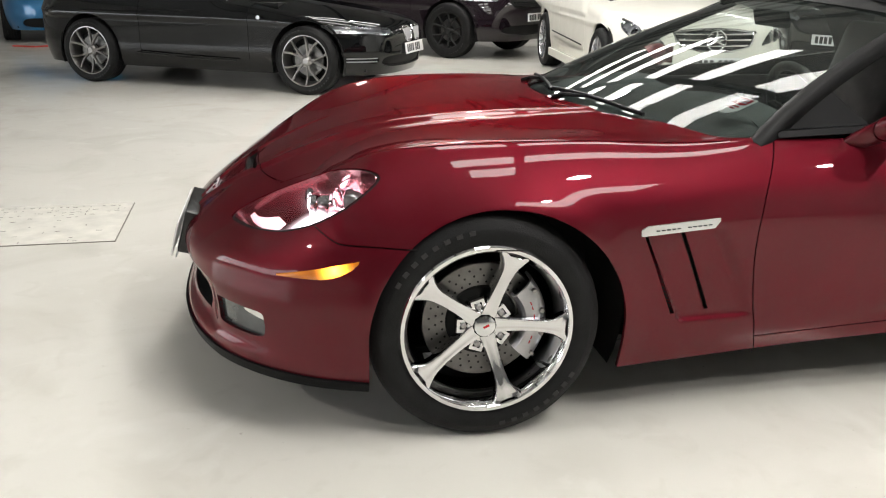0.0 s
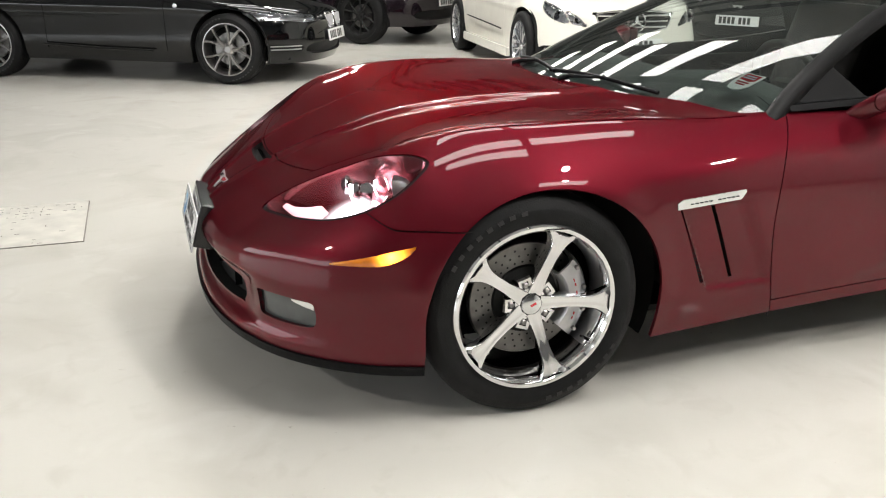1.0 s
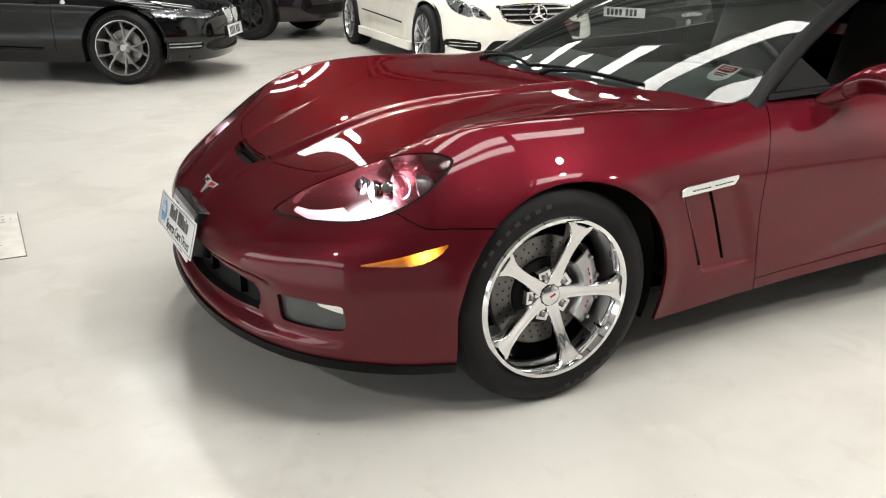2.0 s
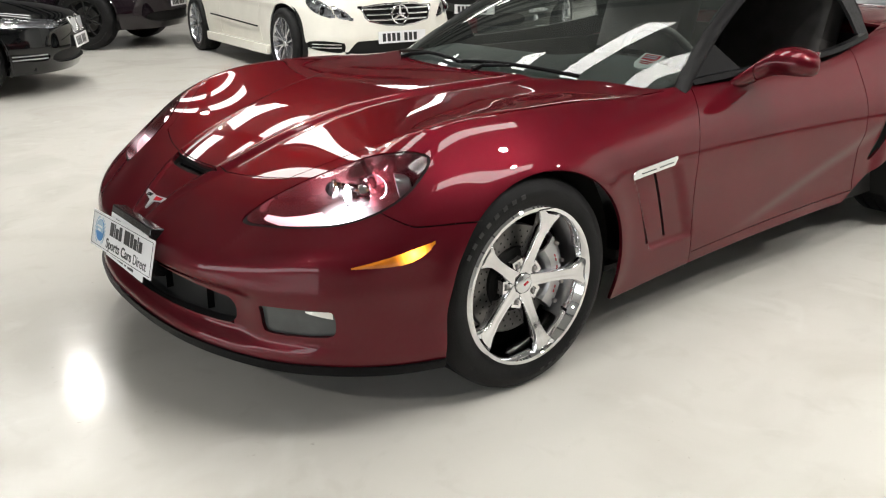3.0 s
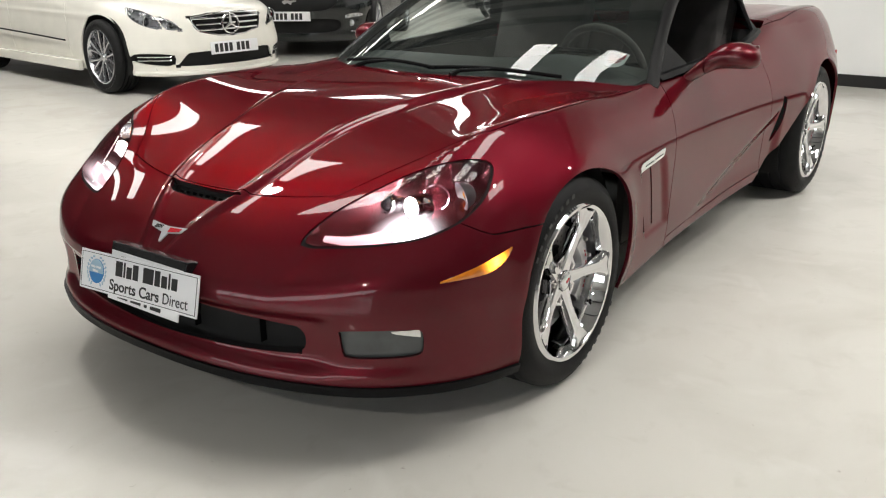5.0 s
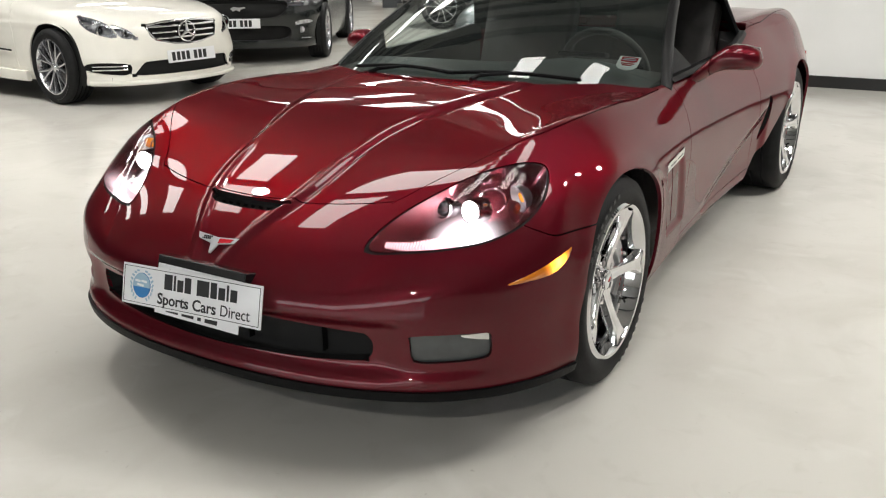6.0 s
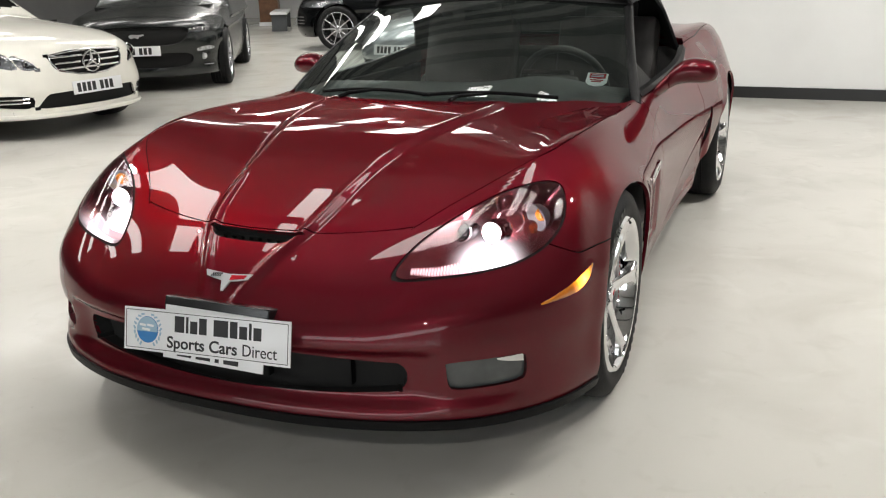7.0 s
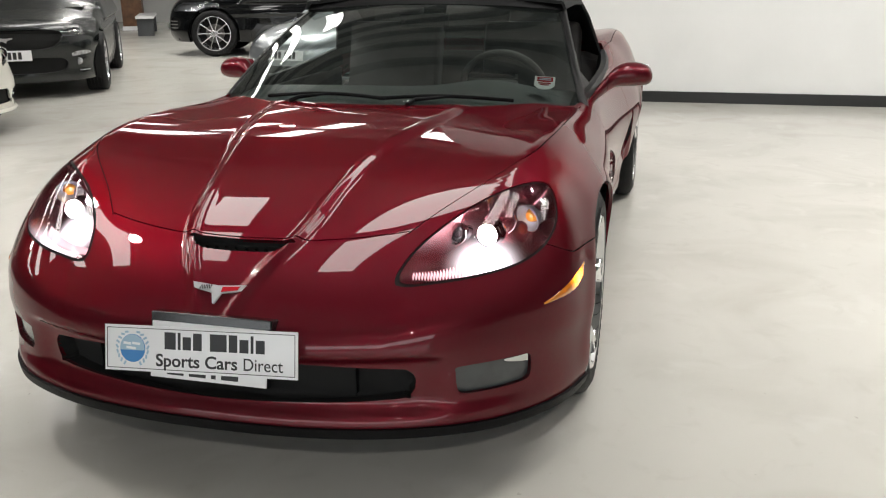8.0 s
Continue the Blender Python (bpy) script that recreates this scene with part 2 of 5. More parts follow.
class Line:
    """A smooth curve y(x) through a few knots."""

    def __init__(self, *knots):
        self.x = np.array(knots[0::2], float)
        self.y = np.array(knots[1::2], float)
        h = np.diff(self.x)
        n = len(self.x)
        a = np.eye(n)
        r = np.zeros(n)
        for i in range(1, n - 1):
            a[i, i - 1:i + 2] = h[i - 1], 2 * (h[i - 1] + h[i]), h[i]
            r[i] = 6 * ((self.y[i + 1] - self.y[i]) / h[i] - (self.y[i] - self.y[i - 1]) / h[i - 1])
        self.m = np.linalg.solve(a, r)

    def __call__(self, x):
        x = np.clip(x, self.x[0], self.x[-1])
        i = np.clip(np.searchsorted(self.x, x) - 1, 0, len(self.x) - 2)
        h, d = self.x[i + 1] - self.x[i], x - self.x[i]
        e = h - d
        p, q = self.m[i], self.m[i + 1]
        return (p * e ** 3 + q * d ** 3) / (6 * h) + (self.y[i] / h - p * h / 6) * e + (self.y[i + 1] / h - q * h / 6) * d


class Shell:
    """The half skin (y > 0) of a car whose solid is field(x, y, z) < 0, met by rays from its middle and cut along curves."""

    def __init__(self, field, x0, x1, zo, fan=60, stations=172, rings=105, lowest=115, reach=1.7):
        self.field = field
        self.reach = reach
        o, d = [], []
        plan = [(x0, -math.cos(a), math.sin(a)) for a in np.linspace(0, math.pi / 2, fan, endpoint=False)]
        plan += [(x, 0, 1) for x in np.linspace(x0, x1, stations)]
        plan += [(x1, math.sin(a), math.cos(a)) for a in np.linspace(0, math.pi / 2, fan // 2 + 1)[1:]]
        for ox, dx, dy in plan:
            for a in np.linspace(0, radians(lowest), rings):
                o.append((ox, 0, zo))
                d.append((dx * math.sin(a), dy * math.sin(a), math.cos(a)))
        self.o, self.d = np.array(o), np.array(d)
        self.p = self.meet(self.o, self.d)
        self.faces = []
        k = rings
        for i in range(len(plan) - 1):
            for j in range(k - 1):
                q = [i * k + j, i * k + j + 1, (i + 1) * k + j + 1, (i + 1) * k + j]
                if j == 0 and np.allclose(self.p[q[0]], self.p[q[3]]):
                    q = q[:3]
                self.faces.append(q)

    def meet(self, o, d):
        s = np.linspace(0.05, self.reach, 70)
        lo, hi = np.full(len(o), s[0]), np.full(len(o), s[-1])
        found = np.zeros(len(o), bool)
        for a, b in zip(s, s[1:]):
            out = (self.field(*(o + d * b).T) > 0) & ~found
            lo[out], hi[out] = a, b
            found |= out
        for _ in range(22):
            mid = (lo + hi) / 2
            out = self.field(*(o + d * mid[:, None]).T) > 0
            hi, lo = np.where(out, mid, hi), np.where(out, lo, mid)
        return o + d * ((lo + hi) / 2)[:, None]

    def cut(self, f, mask=None):
        """Splits the faces along f(x, y, z) = 0, where mask holds at their middle."""
        v = f(*self.p.T)
        v = np.where(np.abs(v) < 1e-7, 1e-7, v)
        new_o, new_d, made, faces = [], [], {}, []
        n = len(self.p)
        for q in self.faces:
            signs = [v[i] > 0 for i in q]
            if all(signs) or not any(signs) or (mask and not mask(*self.p[q].mean(0))):
                faces.append(q)
                continue
            a, b = [], []
            for i, j in zip(q, q[1:] + q[:1]):
                (a if v[i] > 0 else b).append(i)
                if (v[i] > 0) != (v[j] > 0):
                    key = (min(i, j), max(i, j))
                    if key not in made:
                        made[key] = n + len(new_o)
                        s = v[i] / (v[i] - v[j])
                        new_o.append(self.o[i] * (1 - s) + self.o[j] * s)
                        new_d.append(self.d[i] * (1 - s) + self.d[j] * s)
                    a.append(made[key])
                    b.append(made[key])
            faces += [g for g in (a, b) if len(g) > 2]
        if new_o:
            o, d = np.array(new_o), np.array(new_d)
            d /= np.linalg.norm(d, axis=1)[:, None]
            self.o, self.d = np.vstack((self.o, o)), np.vstack((self.d, d))
            self.p = np.vstack((self.p, self.meet(o, d)))
        self.faces = faces

    def middles(self):
        return np.array([self.p[q].mean(0) for q in self.faces])

    def normals(self, p):
        e = 0.0015
        g = np.stack([self.field(*(p + s).T) - self.field(*(p - s).T) for s in np.eye(3) * e], 1)
        return g / np.maximum(np.linalg.norm(g, axis=1), 1e-9)[:, None]

    def skin(self, name, pick, mat, parent, sides=(1,), depth=0.012, sink=0.0, label="", mid=True):
        """The picked faces as one mesh, with edges turned in by depth; sides 1 (y > 0), -1 (y < 0) or both."""
        faces = [q for q, k in zip(self.faces, pick) if k]
        if not faces:
            return None
        used = sorted({i for q in faces for i in q})
        at = {i: k for k, i in enumerate(used)}
        p = self.p[used]
        n = self.normals(p)
        p = p - n * sink
        faces = [[at[i] for i in q] for q in faces]
        count = {}
        for q in faces:
            for i, j in zip(q, q[1:] + q[:1]):
                count[(i, j)] = count.get((i, j), 0) + 1
        rim = [(i, j) for i, j in count if (j, i) not in count and not (p[i, 1] < 1e-4 and p[j, 1] < 1e-4)]
        way = np.array([np.dot(np.cross(p[q[1]] - p[q[0]], p[q[2]] - p[q[0]]), n[q[0]]) for q in faces])
        if (way > 0).sum() < (way < 0).sum():
            faces = [q[::-1] for q in faces]
            rim = [(j, i) for i, j in rim]
        verts, polys, norms = [], [], []
        for s in sides:
            flip = np.array((1, s, 1))
            base = len(verts)
            verts += list(p * flip)
            norms += list(n * flip)
            body = [[base + i for i in (q if s > 0 else q[::-1])] for q in faces]
            polys += body
            if depth:
                low = {}
                for i, j in rim:
                    for k in (i, j):
                        if k not in low:
                            low[k] = (len(verts), len(verts) + 1)
                            verts += [p[k] * flip, (p[k] - n[k] * depth) * flip]
                            norms += [None, None]
                    q = [low[j][0], low[i][0], low[i][1], low[j][1]]
                    polys.append(q if s > 0 else q[::-1])
        me = bpy.data.meshes.new(name)
        me.from_pydata([tuple(v) for v in verts], [], polys)
        me.materials.append(mat)
        me.shade_smooth()
        fallback = [tuple(v.normal) for v in me.vertices]
        me.normals_split_custom_set_from_vertices([tuple(a) if a is not None else b for a, b in zip(norms, fallback)])
        ob = new(name, me)
        ob.parent = parent
        if label:
            ob["label"] = label
        return ob


# ---- the red sports car: nose towards -x, front axle at x = 0 ----
V_CENTRE = Line(-1.05, 0.26, -0.88, 0.412, -0.74, 0.538, -0.58, 0.631, -0.38, 0.711, -0.15, 0.774, 0.12, 0.809, 0.45, 0.833,
                0.9, 0.86, 1.6, 0.90, 2.1, 0.94, 2.6, 0.96, 3.1, 0.955, 3.45, 0.92, 3.7, 0.85)
V_CROWN = Line(-1.05, 0.26, -0.86, 0.408, -0.66, 0.552, -0.48, 0.667, -0.3, 0.764, -0.08, 0.806, 0.12, 0.813, 0.35, 0.810, 0.6, 0.800, 0.85, 0.812, 1.3, 0.83, 1.7, 0.85, 2.0, 0.885, 2.4, 0.945, 2.8, 0.96, 3.2, 0.94, 3.6, 0.86)
V_CROWN_Y = Line(-1.05, 0.36, -0.8, 0.43, -0.66, 0.50, -0.5, 0.585, -0.25, 0.672, 0.0, 0.716, 0.3, 0.735, 0.6, 0.742, 0.9, 0.742, 1.4, 0.74,
                 1.9, 0.75, 2.3, 0.76, 2.8, 0.76, 3.3, 0.72, 3.7, 0.66)
V_DOME = Line(-0.9, 0.02, -0.76, 0.07, -0.6, 0.15, -0.4, 0.19, -0.1, 0.26, 0.2, 0.325, 0.5, 0.37, 1.2, 0.4)
V_HOOD_SIDE = Line(-0.54, 0.432, -0.42, 0.525, -0.3, 0.632, -0.2, 0.690, -0.06, 0.722, 0.12, 0.738, 0.5, 0.745, 0.72, 0.750)
V_RISE = Line(-0.95, 0.0, -0.8, 0.004, -0.6, 0.012, -0.2, 0.016, 0.2, 0.014, 0.5, 0.008, 0.9, 0.0, 4, 0.0)
V_PLAN = Line(-0.3, 0.902, 0.0, 0.906, 0.3, 0.898, 0.55, 0.885, 0.85, 0.868, 1.2, 0.862, 1.6, 0.87, 1.95, 0.893, 2.3, 0.92, 2.7, 0.925,
              3.1, 0.892, 3.4, 0.84)
V_NOSE = Line(0.05, -0.06, 0.14, -0.035, 0.19, -0.016, 0.22, -0.010, 0.25, -0.010, 0.30, -0.013, 0.36, -0.009, 0.405, -0.003, 0.45, -0.009, 0.50, -0.017, 0.55, -0.035,
              0.65, -0.09, 0.8, -0.2)
V_LIP = Line(-0.95, 0.222, -0.75, 0.218, -0.55, 0.208, -0.3, 0.197, 0.2, 0.195)
V_SIDE = Line(0.0, -0.075, 0.15, -0.05, 0.25, -0.028, 0.35, -0.015, 0.45, -0.006, 0.55, 0.0, 0.62, -0.004, 0.70, -0.03, 0.8, -0.085, 0.9, -0.14)


def ruby_field(x, y, z):
    y = np.abs(y)
    yp, zp, zc = V_CROWN_Y(x), V_CROWN(x), V_CENTRE(x)
    edge = yp - 0.20
    smooth = zc - 0.05 * y * y + (zp - zc + 0.05 * yp * yp) * np.minimum(y / yp, 1.0) ** 3.3
    ridged = zc - 0.045 * y * y + (zp - zc + 0.045 * yp * yp) * step(0, 1, (y - edge) / (yp - edge))
    top = smooth + (ridged - smooth) * step(0.0, 0.55, x)
    top = top + V_RISE(x) * (1 - step(-0.034, 0.034, y - V_DOME(x)))
    keel = step(-0.90, -0.80, x) * (1 - step(-0.5, -0.2, x))
    top = top + 0.0065 * keel * bell(y - V_DOME(x), 0.017) - 0.005 * keel * (1 - step(-0.03, 0.0, y - V_DOME(x)))
    over = np.maximum(y - yp, 0)
    crease = 0.36 * step(-0.40, -0.12, x) * (1 - step(0.7, 1.1, x))
    top = top - (0.95 + 0.4 * step(-0.7, -0.45, x) - 1.6 * crease) * over ** 2 - 0.02 * over - crease * (np.sqrt(over ** 2 + 0.00014) - 0.01183)
    lid = (z - top) * 0.85
    u = np.maximum(-0.2 - x, 0) / 0.655
    w = np.maximum(x - 2.9, 0) / 0.68
    b = V_PLAN(x)
    front = ((u ** 2.4 + (y / b) ** 2.4) ** (1 / 2.4) - 1) * 0.78
    tail = ((w ** 3 + (y / b) ** 3) ** (1 / 3) - 1) * 0.78
    mix = step(-0.35, 0.15, x)
    # scooped rear half of the door, and the sunk panel of the fender vents
    scoop = 0.019 * step(0.0, 0.34, x - 0.95 - 3.1 * (z - 0.25)) * (1 - step(0.555, 0.595, z)) * step(0.20, 0.34, z) * (1 - step(1.98, 2.06, x))
    lean = x - 0.425 - 0.5 * (0.57 - z)
    vent = 0.013 * step(0.0, 0.015, lean) * (1 - step(0.2, 0.27, lean)) * step(0.295, 0.325, z) * (1 - step(0.572, 0.592, z))
    side = (y - b - V_SIDE(z)) * 0.97 + scoop + vent
    groove = 0.022 * step(0.215, 0.290, z) * (1 - step(0.375, 0.415, z)) * (1 - step(0.49, 0.64, y))
    ledge = 0.012 * (1 - step(0.235, 0.275, z)) * (1 - step(0.6, 0.86, y))
    nose = front - V_NOSE(z) * (1 - 0.45 * step(0.45, 0.9, y)) + groove - ledge
    rear = tail - V_SIDE(z) * 0.6
    wall = np.where(x < 1.2, nose * (1 - mix) + side * mix, side + (rear - side) * step(2.3, 2.9, x))
    k = 0.05 - 0.027 * (1 - step(-0.7, -0.5, x)) + 0.03 * (1 - step(0.2, 0.9, x)) * step(-0.75, -0.3, x) + 0.05 * step(2.0, 2.5, x)
    # rounded flares over the wheels
    flare = 0.02 * bell(np.hypot(x - 0.036, z - 0.306) - 0.358, 0.05) * step(0.6, 0.8, y) * step(0.1, 0.3, z)
    flare = flare + 0.018 * bell(np.hypot(x - 2.685, z - 0.335) - 0.37, 0.05) * step(0.6, 0.8, y) * step(0.1, 0.3, z)
    return smax(lid, wall - flare * 0.5, k)


class Loop:
    """A closed smooth outline in two axes of the shell; below 0 inside."""

    def __init__(self, view, *points, sharp=False):
        p = np.array(points, float).reshape(-1, 2)
        n = len(p)
        if not sharp:
            q = []
            for i in range(n):
                a, b, c, d = p[i - 1], p[i], p[(i + 1) % n], p[(i + 2) % n]
                for t in np.linspace(0, 1, 8, endpoint=False):
                    q.append(0.5 * (2 * b + (c - a) * t + (2 * a - 5 * b + 4 * c - d) * t * t + (3 * b - a - 3 * c + d) * t ** 3))
            p = np.array(q)
        self.p, self.view = p, view

    def __call__(self, x, y, z):
        a, b = self.view(x, np.abs(y), z)
        a, b = np.atleast_1d(a), np.atleast_1d(b)
        best = np.full(a.shape, 9.0)
        inside = np.zeros(a.shape, bool)
        for (x0, y0), (x1, y1) in zip(self.p, np.roll(self.p, -1, 0)):
            dx, dy = x1 - x0, y1 - y0
            t = np.clip(((a - x0) * dx + (b - y0) * dy) / (dx * dx + dy * dy + 1e-12), 0, 1)
            best = np.minimum(best, np.hypot(a - x0 - t * dx, b - y0 - t * dy))
            if dy:
                inside ^= ((y0 > b) != (y1 > b)) & (a < dx * (b - y0) / dy + x0)
        return np.where(inside, -best, best)


HEADLIGHT = Loop(lambda x, y, z: (x, y - z), -0.668, -0.105, -0.655, -0.04, -0.61, 0.06, -0.54, 0.138, -0.46, 0.166, -0.385, 0.148, -0.325, 0.10,
                 -0.282, 0.042, -0.30, 0.0, -0.345, -0.04, -0.43, -0.105, -0.54, -0.137, -0.62, -0.132)
GRILLE = Loop(lambda x, y, z: (y, z), -0.508, 0.343, -0.495, 0.358, -0.470, 0.3645, -0.25, 0.378, 0, 0.384, 0.25, 0.378, 0.470, 0.3645, 0.495, 0.358, 0.508, 0.343, 0.510, 0.325,
              0.507, 0.306, 0.495, 0.291, 0.470, 0.283, 0.25, 0.274, 0, 0.268, -0.25, 0.274, -0.470, 0.283, -0.495, 0.291, -0.507, 0.306, -0.510, 0.325)
FOG = Loop(lambda x, y, z: (y, z), 0.612, 0.366, 0.69, 0.369, 0.762, 0.367, 0.771, 0.355, 0.770, 0.305, 0.757, 0.293, 0.69, 0.290, 0.625, 0.292,
           0.609, 0.305, 0.606, 0.352)
SCOOP = Loop(lambda x, y, z: (y, x), -0.145, -0.609, 0, -0.613, 0.145, -0.609, 0.135, -0.625, 0.108, -0.645, 0, -0.652, -0.108, -0.645, -0.135, -0.625)
INTAKE = Loop(lambda x, y, z: (x, z), 2.012, 0.60, 2.06, 0.585, 2.045, 0.50, 2.0, 0.41, 1.965, 0.405, 2.005, 0.49)
V_DOOR = Line(0.0, 0.87, 0.18, 0.832, 0.38, 0.785, 0.64, 0.782, 0.8, 0.845, 0.9, 0.89)
V_BELT = Line(0.3, 0.62, 0.6, 0.70, 0.8, 0.745, 1.2, 0.765, 1.8, 0.765, 2.1, 0.73, 2.3, 0.69)


def arch(x, z, cx, cz, r):
    return np.hypot(x - cx, np.maximum(z - cz, 0)) - r


def bumper_line(x):
    """The joint of bumper and fender, which turns up to the headlight."""
    return 0.572 - 0.05 * (x + 0.33) + 1.5 * np.maximum(-0.385 - x, 0) ** 1.4


def lid_side(x):
    """The side joint of the rear deck lid."""
    return 0.748 - 0.10 * np.maximum(2.36 - x, 0) - 0.10 * np.maximum(x - 2.9, 0)


def sill_line(x):
    return 0.188 + 0.045 * (np.minimum(x, 2.0) - 0.8)


def tuck_line(x):
    """Lower edge of the rear quarter, which rises ahead of the rear wheel."""
    return 0.265 + 0.60 * (x - 1.88)


def slant(x, z):
    return x - 0.425 - 0.445 * (0.575 - z)


def cowl(y):
    return 0.365 + 0.66 * np.asarray(y) ** 2


def sports_car():
    car = thing("sports_car", "dark ruby red convertible sports car with black soft top", "car")
    sh = Shell(ruby_field, -0.10, 3.0, 0.40, 120, 270, 165)
    gap = 0.0019
    cuts = [
        (lambda x, y, z: z - V_LIP(x) + 0.025, lambda x, y, z: x < 0.4),
        (lambda x, y, z: z - V_LIP(x), lambda x, y, z: x < 0.1),
        (lambda x, y, z: z - sill_line(x), lambda x, y, z: x > 0.2),
        (lambda x, y, z: z - tuck_line(x), lambda x, y, z: 1.7 < x < 2.5 and y > 0.5 and z < 0.7),
        (lambda x, y, z: arch(x, z, 0.036, 0.306, 0.358), lambda x, y, z: y > 0.45),
        (lambda x, y, z: arch(x, z, 2.685, 0.335, 0.375), lambda x, y, z: y > 0.45),
        (lambda x, y, z: x - cowl(y), lambda x, y, z: z > 0.7),
        (lambda x, y, z: V_BELT(x) - y, lambda x, y, z: z > 0.7 and 0.3 < x < 2.4),
        (lambda x, y, z: x - 2.28 + 0.12 * y * y, lambda x, y, z: z > 0.7 and y < 0.8),
        (HEADLIGHT, lambda x, y, z: x < -0.2),
        (lambda x, y, z: HEADLIGHT(x, y, z) - 0.009, lambda x, y, z: x < -0.2),
        (GRILLE, lambda x, y, z: x < -0.5),
        (FOG, lambda x, y, z: x < -0.4),
        (SCOOP, lambda x, y, z: z > 0.5),
        (INTAKE, lambda x, y, z: y > 0.6),
        (lambda x, y, z: z - 0.335, lambda x, y, z: y > 0.6 and 0.4 < x < 0.75),
        (lambda x, y, z: z - 0.575, lambda x, y, z: y > 0.6 and 0.4 < x < 0.75),
        *((lambda x, y, z, k=k: slant(x, z) - k, lambda x, y, z: y > 0.6 and 0.3 < x < 0.8 and 0.33 < z < 0.58) for k in (0.0, 0.013, 0.112, 0.125)),
    ]
    seams = [
        (lambda x, y, z: x + 0.607 - 0.42 * y * y, lambda x, y, z: (y < V_HOOD_SIDE(-0.53)) & (x < -0.4) & (z > 0.5)),
        (lambda x, y, z: y - V_HOOD_SIDE(x), lambda x, y, z: (x > -0.533) & (x < 0.72) & (z > 0.55)),
        (lambda x, y, z: x - V_DOOR(z), lambda x, y, z: (y > 0.6) & (z > 0.17) & (x < 1.2)),
        (lambda x, y, z: x - 1.87 - 0.25 * (z - 0.6) ** 2, lambda x, y, z: (y > 0.6) & (z > 0.275) & (x > 1.5) & (x < 2.1)),
        (lambda x, y, z: z - 0.233 - 0.04 * (x - 0.8), lambda x, y, z: (y > 0.6) & (x > V_DOOR(0.235)) & (x < 1.9)),
        (lambda x, y, z: z - bumper_line(x), lambda x, y, z: (y > 0.6) & (x > -0.47) & (x < 0.1) & (z > 0.5) & (HEADLIGHT(x, y, z) > 0.009)),
        (lambda x, y, z: x - 2.33 + 0.1 * y, lambda x, y, z: (z > 0.7) & (y < lid_side(x)) & (x > 2)),
        (lambda x, y, z: y - lid_side(x), lambda x, y, z: (z > 0.7) & (x > 2.1) & (x < 3.4)),
    ]
    for f, mask in cuts:
        sh.cut(f, mask)
    for f, mask in seams:
        for w in (gap, -gap):
            sh.cut(lambda x, y, z: f(x, y, z) - w, lambda x, y, z: mask(x, y, z) and abs(f(x, y, z)) < 0.05)
    c = sh.middles().T
    x, y, z = c
    inner = (x > cowl(y)) & (y < V_BELT(x)) & (x < 2.28 - 0.12 * y * y) & (z > 0.6)
    wells = (arch(x, z, 0.036, 0.306, 0.358) < 0) & (y > 0.45) & (z < 0.75) | (arch(x, z, 2.685, 0.335, 0.375) < 0) & (y > 0.45) & (z < 0.78)
    low = (z < V_LIP(x) - 0.025) & (x < 0.2) | (z < sill_line(x)) & (x > 0.2) | (z < tuck_line(x)) & (x > 1.7) & (x < 2.45) & (y > 0.5)
    gone = inner | wells | low
    hl = (HEADLIGHT(*c) < 0) & (x < -0.2)
    rim = (HEADLIGHT(*c) < 0.009) & (x < -0.2) & ~hl
    gr = (GRILLE(*c) < 0) & (x < -0.5)
    fog = (FOG(*c) < 0) & (x < -0.4)
    sc = (SCOOP(*c) < 0) & (z > 0.5) & (x < -0.5)
    ik = (INTAKE(*c) < 0) & (y > 0.6)
    lean = slant(x, z)
    slots = ((lean > 0) & (lean < 0.013) | (lean > 0.112) & (lean < 0.125)) & (y > 0.6) & (z > 0.335) & (z < 0.575)
    lip = (z < V_LIP(x)) & (x < 0)
    seam = np.zeros(len(x), bool)
    for f, mask in seams:
        seam |= (np.abs(f(*c)) < gap) & mask(*c)
    taken = gone | hl | rim | gr | fog | sc | ik | slots | lip | seam
    free = ~taken
    hood = free & (x > -0.607 + 0.42 * y * y) & (y < V_HOOD_SIDE(x)) & (x < 0.8) & (z > 0.55)
    door = free & (y > 0.6) & (x > V_DOOR(z)) & (x < 1.87 + 0.25 * (z - 0.6) ** 2) & (z > 0.233 + 0.04 * (x - 0.8))
    bumper = free & ~hood & (x < -0.1) & ((z < bumper_line(x)) | (x < -0.47))
    fender = free & ~hood & ~bumper & ~door & (x < V_DOOR(z)) & (x < 1.2)
    lid = free & (x > 2.33 - 0.1 * y) & (y < lid_side(x)) & (z > 0.8) & (x < 3.4)
    rest = free & ~hood & ~door & ~bumper & ~fender & ~lid
    both = (1, -1)
    sh.skin("hood", hood, PAINT, car, both)
    front = sh.skin("front_bumper", bumper, PAINT, car, both)
    for s in both:
        sh.skin("fender", fender, PAINT, car, (s,))
        sh.skin("door", door, PAINT, car, (s,))
    sh.skin("rear_body", rest, PAINT, car, both)
    sh.skin("boot_lid", lid, PAINT, car, both)
    sh.skin("seam_lining", seam, DARK, car, both, 0, 0.010)
    sh.skin("splitter", lip & ~gone, PLASTIC, car, both, 0.03, -0.008, "black plastic splitter lip")
    sh.skin("grille_backing", gr, DARK, front, both, -0.05, 0.05)
    sh.skin("scoop_lining", sc, DARK, front, both, -0.025, 0.025)
